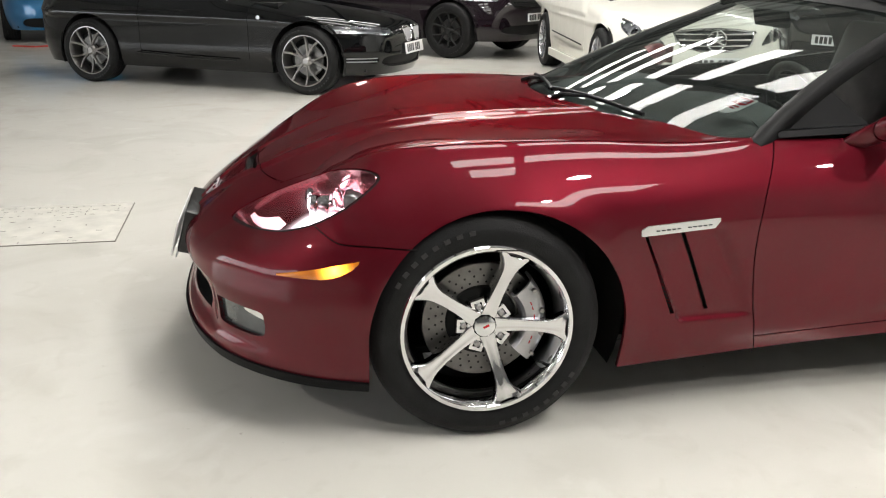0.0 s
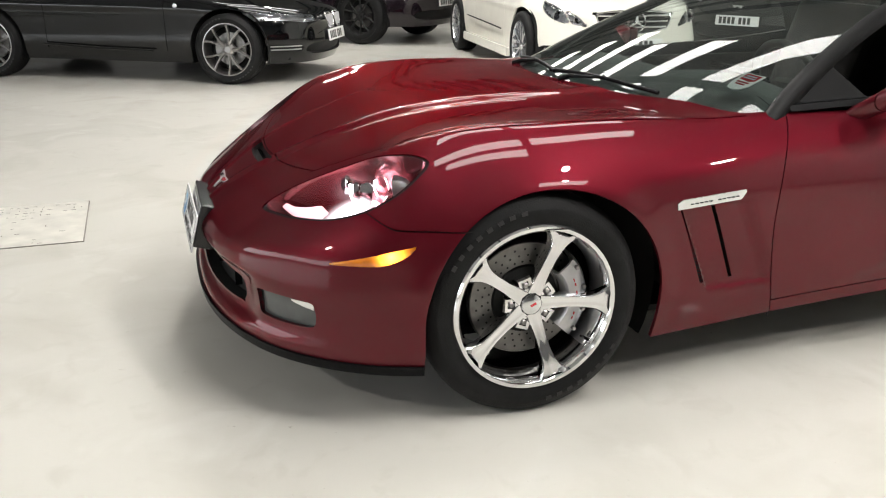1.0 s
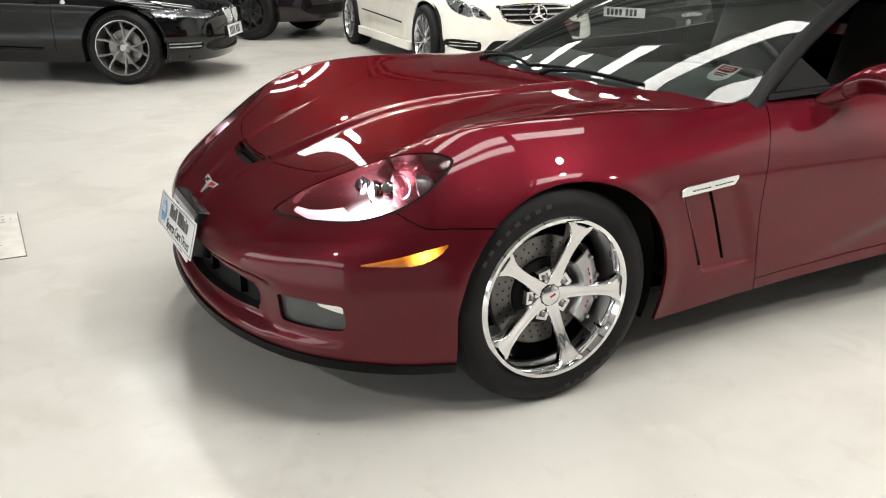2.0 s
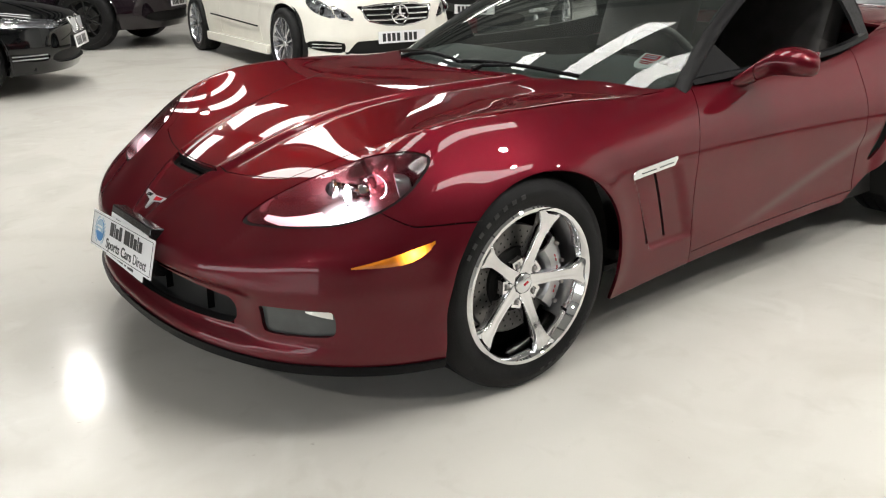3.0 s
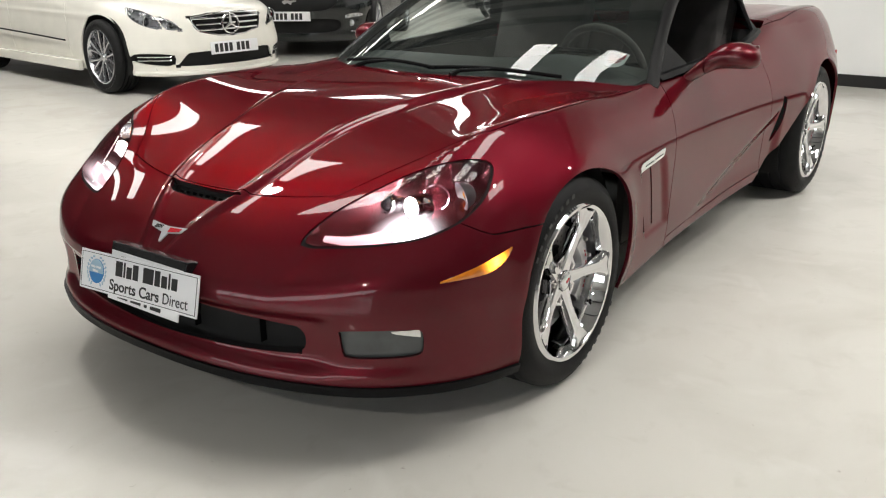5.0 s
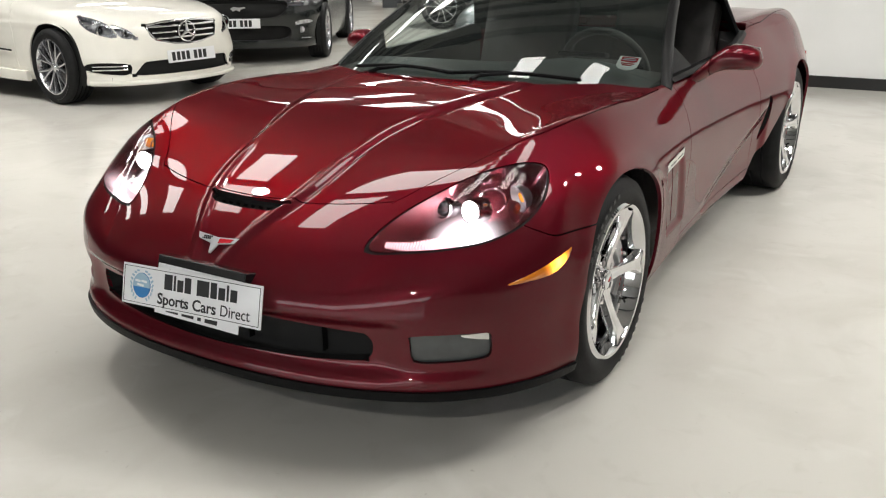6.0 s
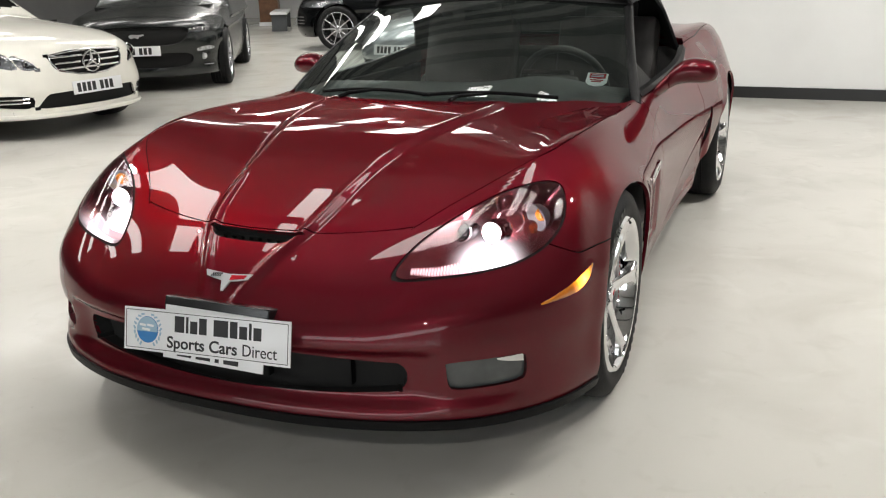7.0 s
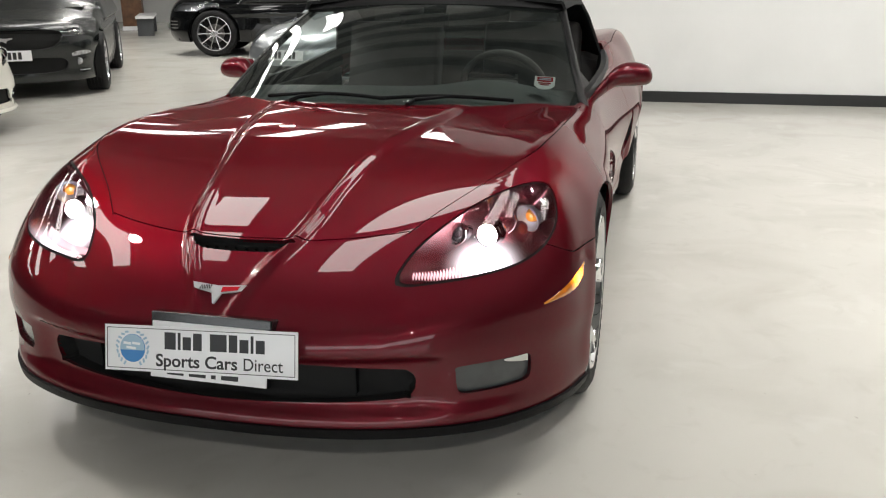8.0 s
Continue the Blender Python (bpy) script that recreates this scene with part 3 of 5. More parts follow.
    for s in both:
        sh.skin("side_intake", ik, DARK, car, (s,), -0.03, 0.03)
        sh.skin("fender_vent", slots, DARK, car, (s,), -0.02, 0.02, "two black slanted vent slots")
        lamp = sh.skin("headlight", hl, LENS, car, (s,), 0, 0.0, "clear headlight lens over a lit projector lamp")
        sh.skin("seal", rim, DARK, lamp, (s,), 0, 0.004)
        sh.skin("fog_lamp", fog, FOG_LENS, car, (s,), -0.012, 0.012, "smoked grey fog lamp lens")
    return car, sh


ruby, ruby_shell = sports_car()


def wheel_parts(m, parent, radius, rim, width, build):
    """A wheel whose outer face looks along -y; build adds spokes."""
    w = new("wheel")
    w.empty_display_size = 0.1
    w.parent, w.matrix_basis = parent, m
    r = radius
    t = [(rim - 0.004, -0.012), (rim + 0.012, -0.024), (rim + 0.045, -0.028), (r - 0.035, -0.024), (r - 0.012, -0.012), (r - 0.002, 0.008), (r, 0.02), *[(r - d, 0.02 + (width - 0.06) * (g + e)) for g in (0.14, 0.38, 0.62, 0.86) for e, d in ((-0.03, 0), (-0.022, 0.007), (0.022, 0.007), (0.03, 0))], (r, width - 0.03),
         (r - 0.012, width - 0.008), (rim + 0.03, width), (rim - 0.004, width - 0.015)]
    tyre = lathe(t, 72, closed=True)
    made = part("tyre", tyre, RUBBER, w)
    # raised sidewall lettering as plain bars
    q = (rim + radius) / 2 + 0.002
    bump = None
    for start in (100, 280):
        for k in range(8):
            a = radians(start + 7 * k)
            bump = box((0.016, 0.002, 0.012), (q * math.cos(a), -0.0280, q * math.sin(a)), (0, -math.degrees(a) + 90, 0), bm=bump)
    tagged(part("sidewall_lettering", bump, SIDEWALL, made), kind="stuff")
    build(w, rim, width)
    return w


def chrome_wheel(w, rim, width):
    k = rim / 0.235
    lip = [(rim + 0.004, -0.006), (rim + 0.006, -0.020), (rim, -0.027), (rim - 0.010, -0.026), (rim - 0.017, -0.016), (rim - 0.023, 0.004), (rim - 0.030, 0.02),
           (rim - 0.033, 0.12), (rim - 0.02, width - 0.02), (rim + 0.002, width - 0.012)]
    part("rim", lathe(lip, 80), CHROME, w, "bright chrome rim")
    for n in range(5):
        a = radians(72 * n - 1)
        rows = []
        for r, half, y, drop in ((0.028, 0.026, 0.016, 0.035), (0.06, 0.0215, 0.013, 0.04), (0.10, 0.0185, 0.006, 0.038), (0.14, 0.0185, -0.003, 0.034), (0.17, 0.021, -0.013, 0.03),
                                 (0.188, 0.027, -0.016, 0.026), (0.203, 0.037, -0.019, 0.022), (0.216, 0.046, -0.0215, 0.02), (0.226, 0.050, -0.023, 0.02)):
            r *= k
            row = []
            for v, d in ((-1, drop), (-0.96, 0.006), (-0.80, 0), (-0.3, -0.001), (0, 0.0006), (0.3, -0.001), (0.80, 0), (0.96, 0.006), (1, drop)):
                u = r - (0.012 if abs(v) < 0.35 and r > 0.222 * k else 0)
                px, pz = u, v * half
                row.append((px * math.cos(a) - pz * math.sin(a), y + d, px * math.sin(a) + pz * math.cos(a)))
            rows.append(row)
        part("spoke", sheet(rows, up=(0, -1, 0)), CHROME, w)
        # pod with a wheel nut between two spokes
        b = a + radians(36)
        pod = lathe([(0.0, 0.020), (0.0135, 0.020), (0.015, 0.010), (0.027, 0.008), (0.030, 0.018), (0.028, 0.05)], 4, (0.058 * math.cos(b), 0.010, 0.058 * math.sin(b)), (0, 45 - math.degrees(b), 0))
        part("nut_pod", pod, CHROME, w)
        part("nut_recess", lathe([(0, 0.0185), (0.0145, 0.0185)], 16, (0.058 * math.cos(b), 0.010, 0.058 * math.sin(b))), DARK, w)
        part("wheel_nut", lathe([(0, 0.006), (0.006, 0.006), (0.0095, 0.009), (0.0095, 0.026)], 6, (0.058 * math.cos(b), 0.010, 0.058 * math.sin(b))), GUNMETAL, w)
    part("hub", lathe([(0, 0.014), (0.03, 0.014), (0.05, 0.025), (0.075, 0.045), (0.075, 0.09)], 40), SATIN, w)
    part("centre_cap", lathe([(0, 0.004), (0.022, 0.005), (0.029, 0.009), (0.031, 0.016), (0.031, 0.03)], 40), CHROME, w)
    part("cap_badge", box((0.018, 0.002, 0.006), (0.002, 0.0035, 0.002), (0, -25, 0), 0.0008), BADGE_RED, w)
    # drilled disc
    disc = lathe([(0.102, 0.062), (0.165, 0.062), (0.168, 0.066), (0.168, 0.084), (0.165, 0.088), (0.102, 0.088)], 72)
    # Hat black and disc steel dark: shade and brake dust put into colour.
    part("disc_hat", lathe([(0.05, 0.052), (0.098, 0.054), (0.103, 0.07)], 48), DARK, w)
    part("brake_disc", disc, STEEL, w)
    holes = None
    for n in range(30):
        for j, r in enumerate((0.112, 0.130, 0.148)):
            a = 2 * math.pi * (n + j / 3) / 30
            holes = lathe([(0, 0.0), (0.0034, 0.0)], 8, (r * math.cos(a), 0.0612, r * math.sin(a)), bm=holes)
    part("disc_holes", holes, DARK, w)
    cal = []
    for i in range(13):
        a = radians(-42 + 84 * i / 12)
        e = 0.006 * math.sin(math.pi * i / 12)
        cal.append([(r * math.cos(a), y, r * math.sin(a)) for r, y in ((0.108, 0.06), (0.110, 0.034), (0.120, 0.024 - e), (0.150, 0.022 - e), (0.172, 0.028), (0.182, 0.045), (0.184, 0.1))])
    caliper = part("caliper", sheet(cal, 0.008, up=(0, -1, 0)), ALLOY, w, "silver brake caliper")
    for a in (-34, -12, 12, 34):
        part("bolt", lathe([(0, 0.0), (0.006, 0.0), (0.007, 0.004), (0.007, 0.012)], 6, (0.166 * math.cos(radians(a)), 0.014, 0.166 * math.sin(radians(a)))), GUNMETAL, caliper)
    for a in (-24, -18, -8, 8, 18, 24):
        part("lettering_bar", box((0.003, 0.002, 0.009), (0.141 * math.cos(radians(a)), 0.0155, 0.141 * math.sin(radians(a))), (0, -a, 0)), BADGE_RED, caliper)
    part("valve", tube([((rim - 0.024) * math.cos(radians(-36)), 0.02, (rim - 0.024) * math.sin(radians(-36))), ((rim - 0.05) * math.cos(radians(-36)), 0.0, (rim - 0.05) * math.sin(radians(-36)))], 0.004, 8), PLASTIC, w)


for x, r, rim, out, wide in ((0, 0.325, 0.238, 0.867, 0.255), (2.672, 0.339, 0.25, 0.876, 0.29)):
    for side in (1, -1):
        m = pose(x, -out, r) if side > 0 else pose(x, out, r, 0, 0, 180)
        wheel_parts(m, ruby, r, rim, wide, chrome_wheel)
    # dark wheel wells
    for side in (1, -1):
        well = lathe([(0.40, -0.0), (0.40, 0.33), (0.0, 0.33)], 40, (x + 0.02, -0.80 if side > 0 else 0.80, r), (0, 0, 0) if side > 0 else (0, 0, 180))
        bmesh.ops.bisect_plane(well, geom=well.verts[:] + well.edges[:] + well.faces[:], plane_co=(0, 0, 0.16), plane_no=(0, 0, -1), clear_outer=True)
        part("wheel_well", well, DARK, ruby)

for side in (1, -1):
    part("well_liner", box((0.62, 0.02, 0.50), (2.08, 0.72 * side, 0.42), (0, 0, 0), 0.004), DARK, ruby)
# under-body, so that light does not leak
floor_pan = box((3.9, 1.3, 0.02), (1.35, 0, 0.17))
part("underbody", floor_pan, DARK, ruby)

# windscreen, frame and soft top
def screen_row(t, inset=0.0):
    """One height of the windscreen: t from 0 (base) to 1 (header)."""
    half = 0.745 - 0.165 * t - inset
    row = []
    for v in np.linspace(-1, 1, 25):
        y = half * v
        base = 0.385 + 0.39 * abs(y / 0.745) ** 2.6
        top = 1.30 + 0.07 * (y / 0.58) ** 2
        x = base * (1 - t) + top * t
        z = (0.833 - 0.035 * v * v) * (1 - t) + (1.165 - 0.03 * v * v) * t + 0.03 * math.sin(math.pi * t) * (1 - 0.8 * v * v)
        row.append((x, y, z))
    return row


part("windscreen", sheet([screen_row(t) for t in np.linspace(0, 1, 13)], up=(-1, 0, 1)), GLASS, ruby, "clear curved glass windscreen")
for s in (1, -1):
    edge = [screen_row(t)[0 if s > 0 else -1] for t in np.linspace(-0.02, 1, 11)]
    pts = [(x + 0.012, y * 1.0 - s * 0.018, z - 0.004) for x, y, z in edge]
    rows = []
    for (x, y, z) in pts:
        rows.append([(x - 0.010, y + s * 0.024, z + 0.002), (x - 0.004, y + s * 0.016, z + 0.010), (x + 0.008, y + s * 0.002, z + 0.011), (x + 0.022, y - s * 0.009, z + 0.001), (x + 0.032, y - s * 0.010, z - 0.012), (x + 0.040, y - s * 0.004, z - 0.026)])
    part("pillar", sheet(rows, 0.012), PILLAR, ruby, "black windscreen pillar")
header = [[(x + dx, y * 1.03, z + dz) for x, y, z in screen_row(1)] for dx, dz in ((-0.03, -0.006), (0.0, 0.014), (0.05, 0.03))]
part("header", sheet(header, 0.02), SATIN, ruby)
roof = []
for x, half, zt, drop in ((1.34, 0.60, 1.195, 0.03), (1.5, 0.615, 1.225, 0.035), (1.75, 0.62, 1.24, 0.045), (1.95, 0.615, 1.22, 0.06), (2.1, 0.61, 1.17, 0.10), (2.25, 0.60, 1.09, 0.13), (2.36, 0.57, 1.0, 0.10), (2.40, 0.56, 0.955, 0.05)):
    roof.append([(x, half * math.sin(a) if abs(a) < 1.2 else half * math.copysign(1, a), zt - drop * (abs(math.sin(a)) ** 3)) for a in np.linspace(-1.45, 1.45, 21)])
part("soft_top", sheet(roof, 0.015), FABRIC, ruby, "black fabric soft top")
for s in (1, -1):
    # side of the roof: rail and quarter panel
    rail = [[(1.34, s * 0.60, 1.165), (1.5, s * 0.615, 1.19), (1.75, s * 0.62, 1.195), (1.95, s * 0.615, 1.16), (2.1, s * 0.61, 1.07), (2.25, s * 0.60, 0.96), (2.36, s * 0.57, 0.90)],
            [(1.34, s * 0.615, 1.135), (1.5, s * 0.64, 1.15), (1.75, s * 0.65, 1.14), (1.88, s * 0.67, 1.08), (1.96, s * 0.70, 0.98), (2.02, s * 0.73, 0.88), (2.1, s * 0.74, 0.865)]]
    part("roof_quarter", sheet(rail, 0.012, up=(0, s, 0)), FABRIC, ruby)
    # dark sail panel between pillar and door glass
    back = [Vector((x + 0.05, y - s * 0.016, z - 0.028)) for x, y, z in (screen_row(t)[0 if s > 0 else -1] for t in np.linspace(0.0, 0.45, 8))]
    rear = Vector((back[0].x + 0.34, -s * 0.752, 0.825))
    part("sail_panel", sheet([[tuple(p.lerp(rear.lerp(back[-1], i / 7), w)) for w in (0, 0.5, 1)] for i, p in enumerate(back)], 0.01, up=(0, -s, 0)), SATIN, ruby, "black triangular sail panel")
    belt = [[(x, s * (V_BELT(x) + dy), float(V_CROWN(x)) + dz) for x in np.linspace(0.86, 2.05, 16)] for dy, dz in ((0.012, -0.004), (0.0, 0.012), (-0.025, 0.012), (-0.04, -0.08))]
    part("belt_trim", sheet(belt, 0.004), SATIN, ruby)


# ---- the hall ----
def slab(name, size, at, mat, label, category):
    return tagged(part(name, box(size, at), mat, smooth=False), label, category, kind="structure")


slab("floor", (60, 60, 0.2), (4, 2, -0.1), FLOOR, "glossy pale cream resin showroom floor", "floor")
slab("wall_east", (0.3, 20, 5.2), (6.90, -8.6, 2.6), WALL, "plain white painted wall with black skirting", "wall")
slab("baseboard", (0.02, 20.02, 0.11), (6.74, -8.6, 0.055), BASE, "black skirting board along the white wall", "skirting")
slab("wall_return", (9.85, 0.3, 5.2), (11.975, 1.25, 2.6), WALL, "plain white painted return wall", "wall")
slab("wall_north", (60, 0.3, 5.2), (4, 20, 2.6), GREY_WALL, "grey sheeted far wall", "wall")
# South wall is unseen; its grey keeps reflections on the car sides dark.
slab("wall_south", (60, 0.3, 5.2), (4, -14, 2.6), GREY_WALL, "unseen grey wall, added to close the hall", "wall")
# West wall is unseen, set near and white to send light to the nose.
slab("wall_west", (0.3, 60, 5.2), (-10, 2, 2.6), WALL, "white painted wall", "wall")
# Unseen window, added: lights the nose and puts a bright band on the bumper.
west_fill = thing("unseen_window", "unseen long glowing window with grey mullions, added in the west wall", "window", pose(-9.83, 0, 0), kind="structure")
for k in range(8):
    part("pane", box((0.02, 1.46, 1.9), (0, -5.6 + 1.52 * k, 1.65)), ADDED_GLOW, west_fill, smooth=False)
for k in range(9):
    part("mullion", box((0.06, 0.06, 1.98), (0.012, -6.36 + 1.52 * k, 1.65)), TRUSS, west_fill, smooth=False)
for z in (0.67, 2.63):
    part("window_frame", box((0.06, 12.24, 0.06), (0.014, -0.28, z)), TRUSS, west_fill, smooth=False)
slab("wall_far_east", (0.3, 30, 5.2), (22, 10, 2.6), WALL, "white painted wall", "wall")
slab("ceiling", (60, 60, 0.2), (4, 2, CEILING + 0.15), ROOF_SHEET, "pale sheet roof", "ceiling")

def roof_light(a, b, y, wide=0.44):
    made = thing("roof_light", "long white glowing roof light panel under the ceiling", "roof light", pose((a + b) / 2, y, CEILING), "roof lights")
    part("diffuser", box((b - a, wide, 0.03), (0, 0, 0)), PANEL, made, smooth=False)
    part("frame", box((b - a + 0.05, wide + 0.05, 0.02), (0, 0, 0.026)), TRUSS, made, smooth=False)


for n in range(7):
    y = -0.9 + 1.75 * n
    roof_light(-0.40, 0.88, y, 0.52)
    roof_light(1.02, 2.1 if 1 < n < 4 else 2.9, y, 0.52)
for n in range(5):
    y = 0.75 + 1.75 * n
    if n > 1:
        roof_light(7.3, 9.1, y, 0.5)
    roof_light(9.3, 11.4, y, 0.5)
roof_light(0.9, 3.2, -4.2, 0.8)
for a, b, y in ((-0.15, 1.05, -1.65), (7.3, 9.1, 10), (7.3, 9.1, 11.8), (14.5, 17, 5), (14.5, 17, 8), (14.5, 17, 11)):
    roof_light(a, b, y)

def high_bay(x, y, power=1.0, z=4.4):
    made = thing("high_bay_lamp", "round white high bay lamp hanging under the roof", "ceiling lamp", pose(x, y, z), "high bay lamps")
    bell = lathe([(0.15, 0.0), (0.155, 0.01), (0.14, 0.10), (0.10, 0.20), (0.06, 0.30), (0.0, 0.31)], 32, (0, 0, 0), (90, 0, 0))
    part("bell", bell, TRUSS, made)
    part("chain", tube([(0, 0, 0.3), (0, 0, CEILING - z + 0.04)], 0.008, 6), TRUSS, made)
    data = bpy.data.lights.new("lamp", "AREA")
    data.shape, data.size, data.energy, data.color = "DISK", 0.24, HIGH_BAY * power, (1.0, 0.97, 0.92)
    ob = new("lamp", data)
    ob.parent, ob.matrix_basis = made, pose(0, 0, -0.012)


# The lamp at (-6.2, -2.5) is added as fill for the front floor.
for x, y, power in ((1.75, -2.35, 0.40), (1.85, -3.3, 0.35), (0.55, 3.45, 0.6), (4.9, -4.6, 0.85), (8.9, 4.5, 1.0), (-6.2, -2.5, 0.9), (1.0, 8.65, 0.6), (12.0, 9.0, 1.0)):
    high_bay(x, y, power)
for x in (0.97, 3.75, 4.6, 5.4, 6.2, 7.0, 9.15, 11.8, -1.7, -4.5):
    beam = thing("roof_beam", "dark grey steel roof beam under the ceiling", "beam", pose(x, 3, CEILING - 0.12), "roof beams")
    part("web", box((0.02, 33.5, 0.22), (0, 0, 0)), TRUSS, beam, smooth=False)
    for z in (-0.11, 0.11):
        part("flange", box((0.11, 33.5, 0.015), (0, 0, z)), TRUSS, beam, smooth=False)

# ---- details of the red car ----
def surface(x, y, z, lift=0.0):
    """The skin of the red car met along y from outside at (x, z), with its outward normal (y < 0 side)."""
    s = np.linspace(1.2, 0.2, 800)
    f = ruby_field(np.full(800, x), s, np.full(800, z))
    k = int(np.argmax(f < 0))
    p = np.array([[x, s[k], z]])
    n = ruby_shell.normals(p)[0]
    return Vector((x, -s[k] * 1.0, z)) + Vector((n[0], -n[1], n[2])) * lift, Vector((n[0], -n[1], n[2]))


def on_top(x, y, lift=0.0):
    s = np.linspace(1.1, 0.3, 1600)
    f = ruby_field(np.full(1600, x), np.full(1600, y), s)
    k = int(np.argmax(f < 0))
    n = ruby_shell.normals(np.array([[x, abs(y), s[k]]]))[0]
    n = Vector((n[0], n[1] if y > 0 else -n[1], n[2]))
    return Vector((x, y, s[k])) + n * lift, n


def frame_of(at, normal, along):
    """A pose with y into the surface, x along and z across it."""
    n = -normal.normalized()
    a = (along - n * along.dot(n)).normalized()
    m = Matrix((a, n, a.cross(n))).transposed().to_4x4()
    m.translation = at
    return m


for s in (1, -1):
    mirror_y = Matrix.Diagonal((1, s, 1, 1))
    at, n = surface(0.53, 0, 0.593, 0.0)
    m = mirror_y @ frame_of(at, n, Vector((1, 0, 0.06)))
    badge = part("badge", outline([(-0.118, -0.012), (0.10, -0.012), (0.118, 0.006), (0.118, 0.016), (-0.10, 0.016), (-0.118, 0.008)], -0.006, m, 0.0015), CHROME, ruby, "chrome fender badge")
    for k in range(11):
        if k != 5:
            part("lettering_bar", box((0.010, 0.0012, 0.0034), m @ Vector((-0.07 + 0.0155 * k, -0.0068, 0.0)), (0, 0, 0)), INK, badge)
    # door mirrors: a tapering arm that swells into the housing
    def mirror_skin(sections):
        rows = []
        for x, y, z, rx, rz in sections:
            ring = []
            for k in range(29):
                a = 2 * math.pi * k / 28
                c, d = math.cos(a), math.sin(a)
                c = c if c < 0 else 0.55 * abs(c) ** 0.7
                ring.append((x + rx * c, y * s, z + rz * math.copysign(abs(d) ** 0.9, d)))
            rows.append(ring)
        b = sheet(rows)
        bmesh.ops.remove_doubles(b, verts=b.verts, dist=1e-5)
        bmesh.ops.recalc_face_normals(b, faces=b.faces)
        return b

    arm = [(1.105, 0.742, 0.772, 0.060, 0.020), (1.110, 0.764, 0.788, 0.056, 0.024), (1.122, 0.788, 0.808, 0.052, 0.029), (1.142, 0.808, 0.826, 0.049, 0.033), (1.158, 0.821, 0.839, 0.048, 0.036)]
    shell = [(1.162, 0.824, 0.842, 0.050, 0.037), (1.182, 0.843, 0.857, 0.057, 0.042), (1.200, 0.866, 0.868, 0.068, 0.047), (1.213, 0.893, 0.872, 0.078, 0.050), (1.220, 0.925, 0.872, 0.081, 0.050),
             (1.224, 0.953, 0.870, 0.076, 0.047), (1.225, 0.976, 0.867, 0.063, 0.041), (1.224, 0.991, 0.864, 0.044, 0.031), (1.222, 0.999, 0.862, 0.022, 0.016), (1.221, 1.001, 0.861, 0.001, 0.001)]
    mir = part("mirror", mirror_skin([(x, -y, z, p, q) for x, y, z, p, q in shell]), PAINT, ruby, "red door mirror housing")
    part("mirror_glass", box((0.004, 0.125, 0.075), (1.262, -0.92 * s, 0.871), (0, 0, -8 * s), 0.002), CHROME, mir)
    part("stalk", mirror_skin([(x, -y, z, p, q) for x, y, z, p, q in arm]), PAINT, mir)
    # inside of the headlight
for s in (1, -1):
    lamp = [o for o in ruby.children if o.name.startswith("headlight")][0 if s > 0 else 1]
    sg = s
    c = ruby_shell.middles().T
    hl = (HEADLIGHT(*c) < 0) & (c[0] < -0.2)
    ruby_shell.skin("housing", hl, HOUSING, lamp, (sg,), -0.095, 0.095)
    # Unseen dark back, added to stop the housing's glow leaking under the car.
    ruby_shell.skin("housing_glow_stop", hl, DARK, lamp, (sg,), 0.0, 0.102)

    def lamp_cup(x, y, z, r, mat, name, tilt=0, yaw=0, deep=0.05):
        return part(name, lathe([(r * 1.08, -0.004), (r, -0.006), (r * 0.96, 0.0), (r * 0.8, deep * 0.6), (r * 0.45, deep), (0, deep)], 32, (x, y * sg, z), (tilt, 0, -90 + yaw * sg)), mat, lamp)

    def below(x, y, depth):
        """A place under the lens, by depth along its normal."""
        p, _ = on_top(x, y, -depth)
        return p

    # two projectors side by side in chrome barrels, the outer one lit
    for k, (px, py, pz) in enumerate(((-0.449, 0.542, 0.626), (-0.443, 0.629, 0.624))):
        aim = pose(px, py * sg, pz, 0, 0, -90 + (6 + 6 * k) * sg) @ pose(0, 0, 0, -4, 0, 0)
        barrel = lathe([(0.0270, -0.002), (0.0285, -0.007), (0.0315, -0.008), (0.0335, -0.003), (0.0335, 0.008), (0.0300, 0.012), (0.0300, 0.020), (0.0345, 0.026), (0.0345, 0.045)], 32)
        bmesh.ops.transform(barrel, matrix=aim, verts=barrel.verts)
        part("projector_barrel", barrel, CHROME, lamp, "chrome projector barrel")
        dome = lathe([(0.0, -0.017), (0.009, -0.016), (0.017, -0.012), (0.023, -0.006), (0.0268, 0.002), (0.0272, 0.008)], 32)
        bmesh.ops.transform(dome, matrix=aim, verts=dome.verts)
        part("projector_lens", dome, LAMP if k else DARK_GLASS, lamp, "lit white projector lens" if k else "dark round projector lens")
    # round bezel between the lit projector and the turn lamp
    ring = tube([(-0.375 + 0.012 * math.cos(a), (0.655 + 0.034 * math.cos(a)) * sg, 0.640 + 0.034 * math.sin(a)) for a in np.linspace(0, 2 * math.pi, 33)], 0.0022, 6)
    part("bezel_ring", ring, CHROME, lamp)
    # ribbed strip along the lower edge; its glow is painted for the projector's light
    ends = [below(x, y, 0.030) for x, y in ((-0.632, 0.475), (-0.618, 0.535), (-0.592, 0.60), (-0.562, 0.648))]
    ends = [Vector((q.x, q.y * sg, q.z)) for q in ends]
    for k in range(26):
        u = 3 * k / 25
        i = min(2, int(u))
        q = ends[i].lerp(ends[i + 1], u - i)
        part("rib", box((0.016 + 0.006 * u, 0.0022, 0.012 + 0.006 * u), q, (0, -40, 0), 0.0006, 1), RIB_GLOW, lamp)
    p = Vector((-0.342, 0.720, 0.648))
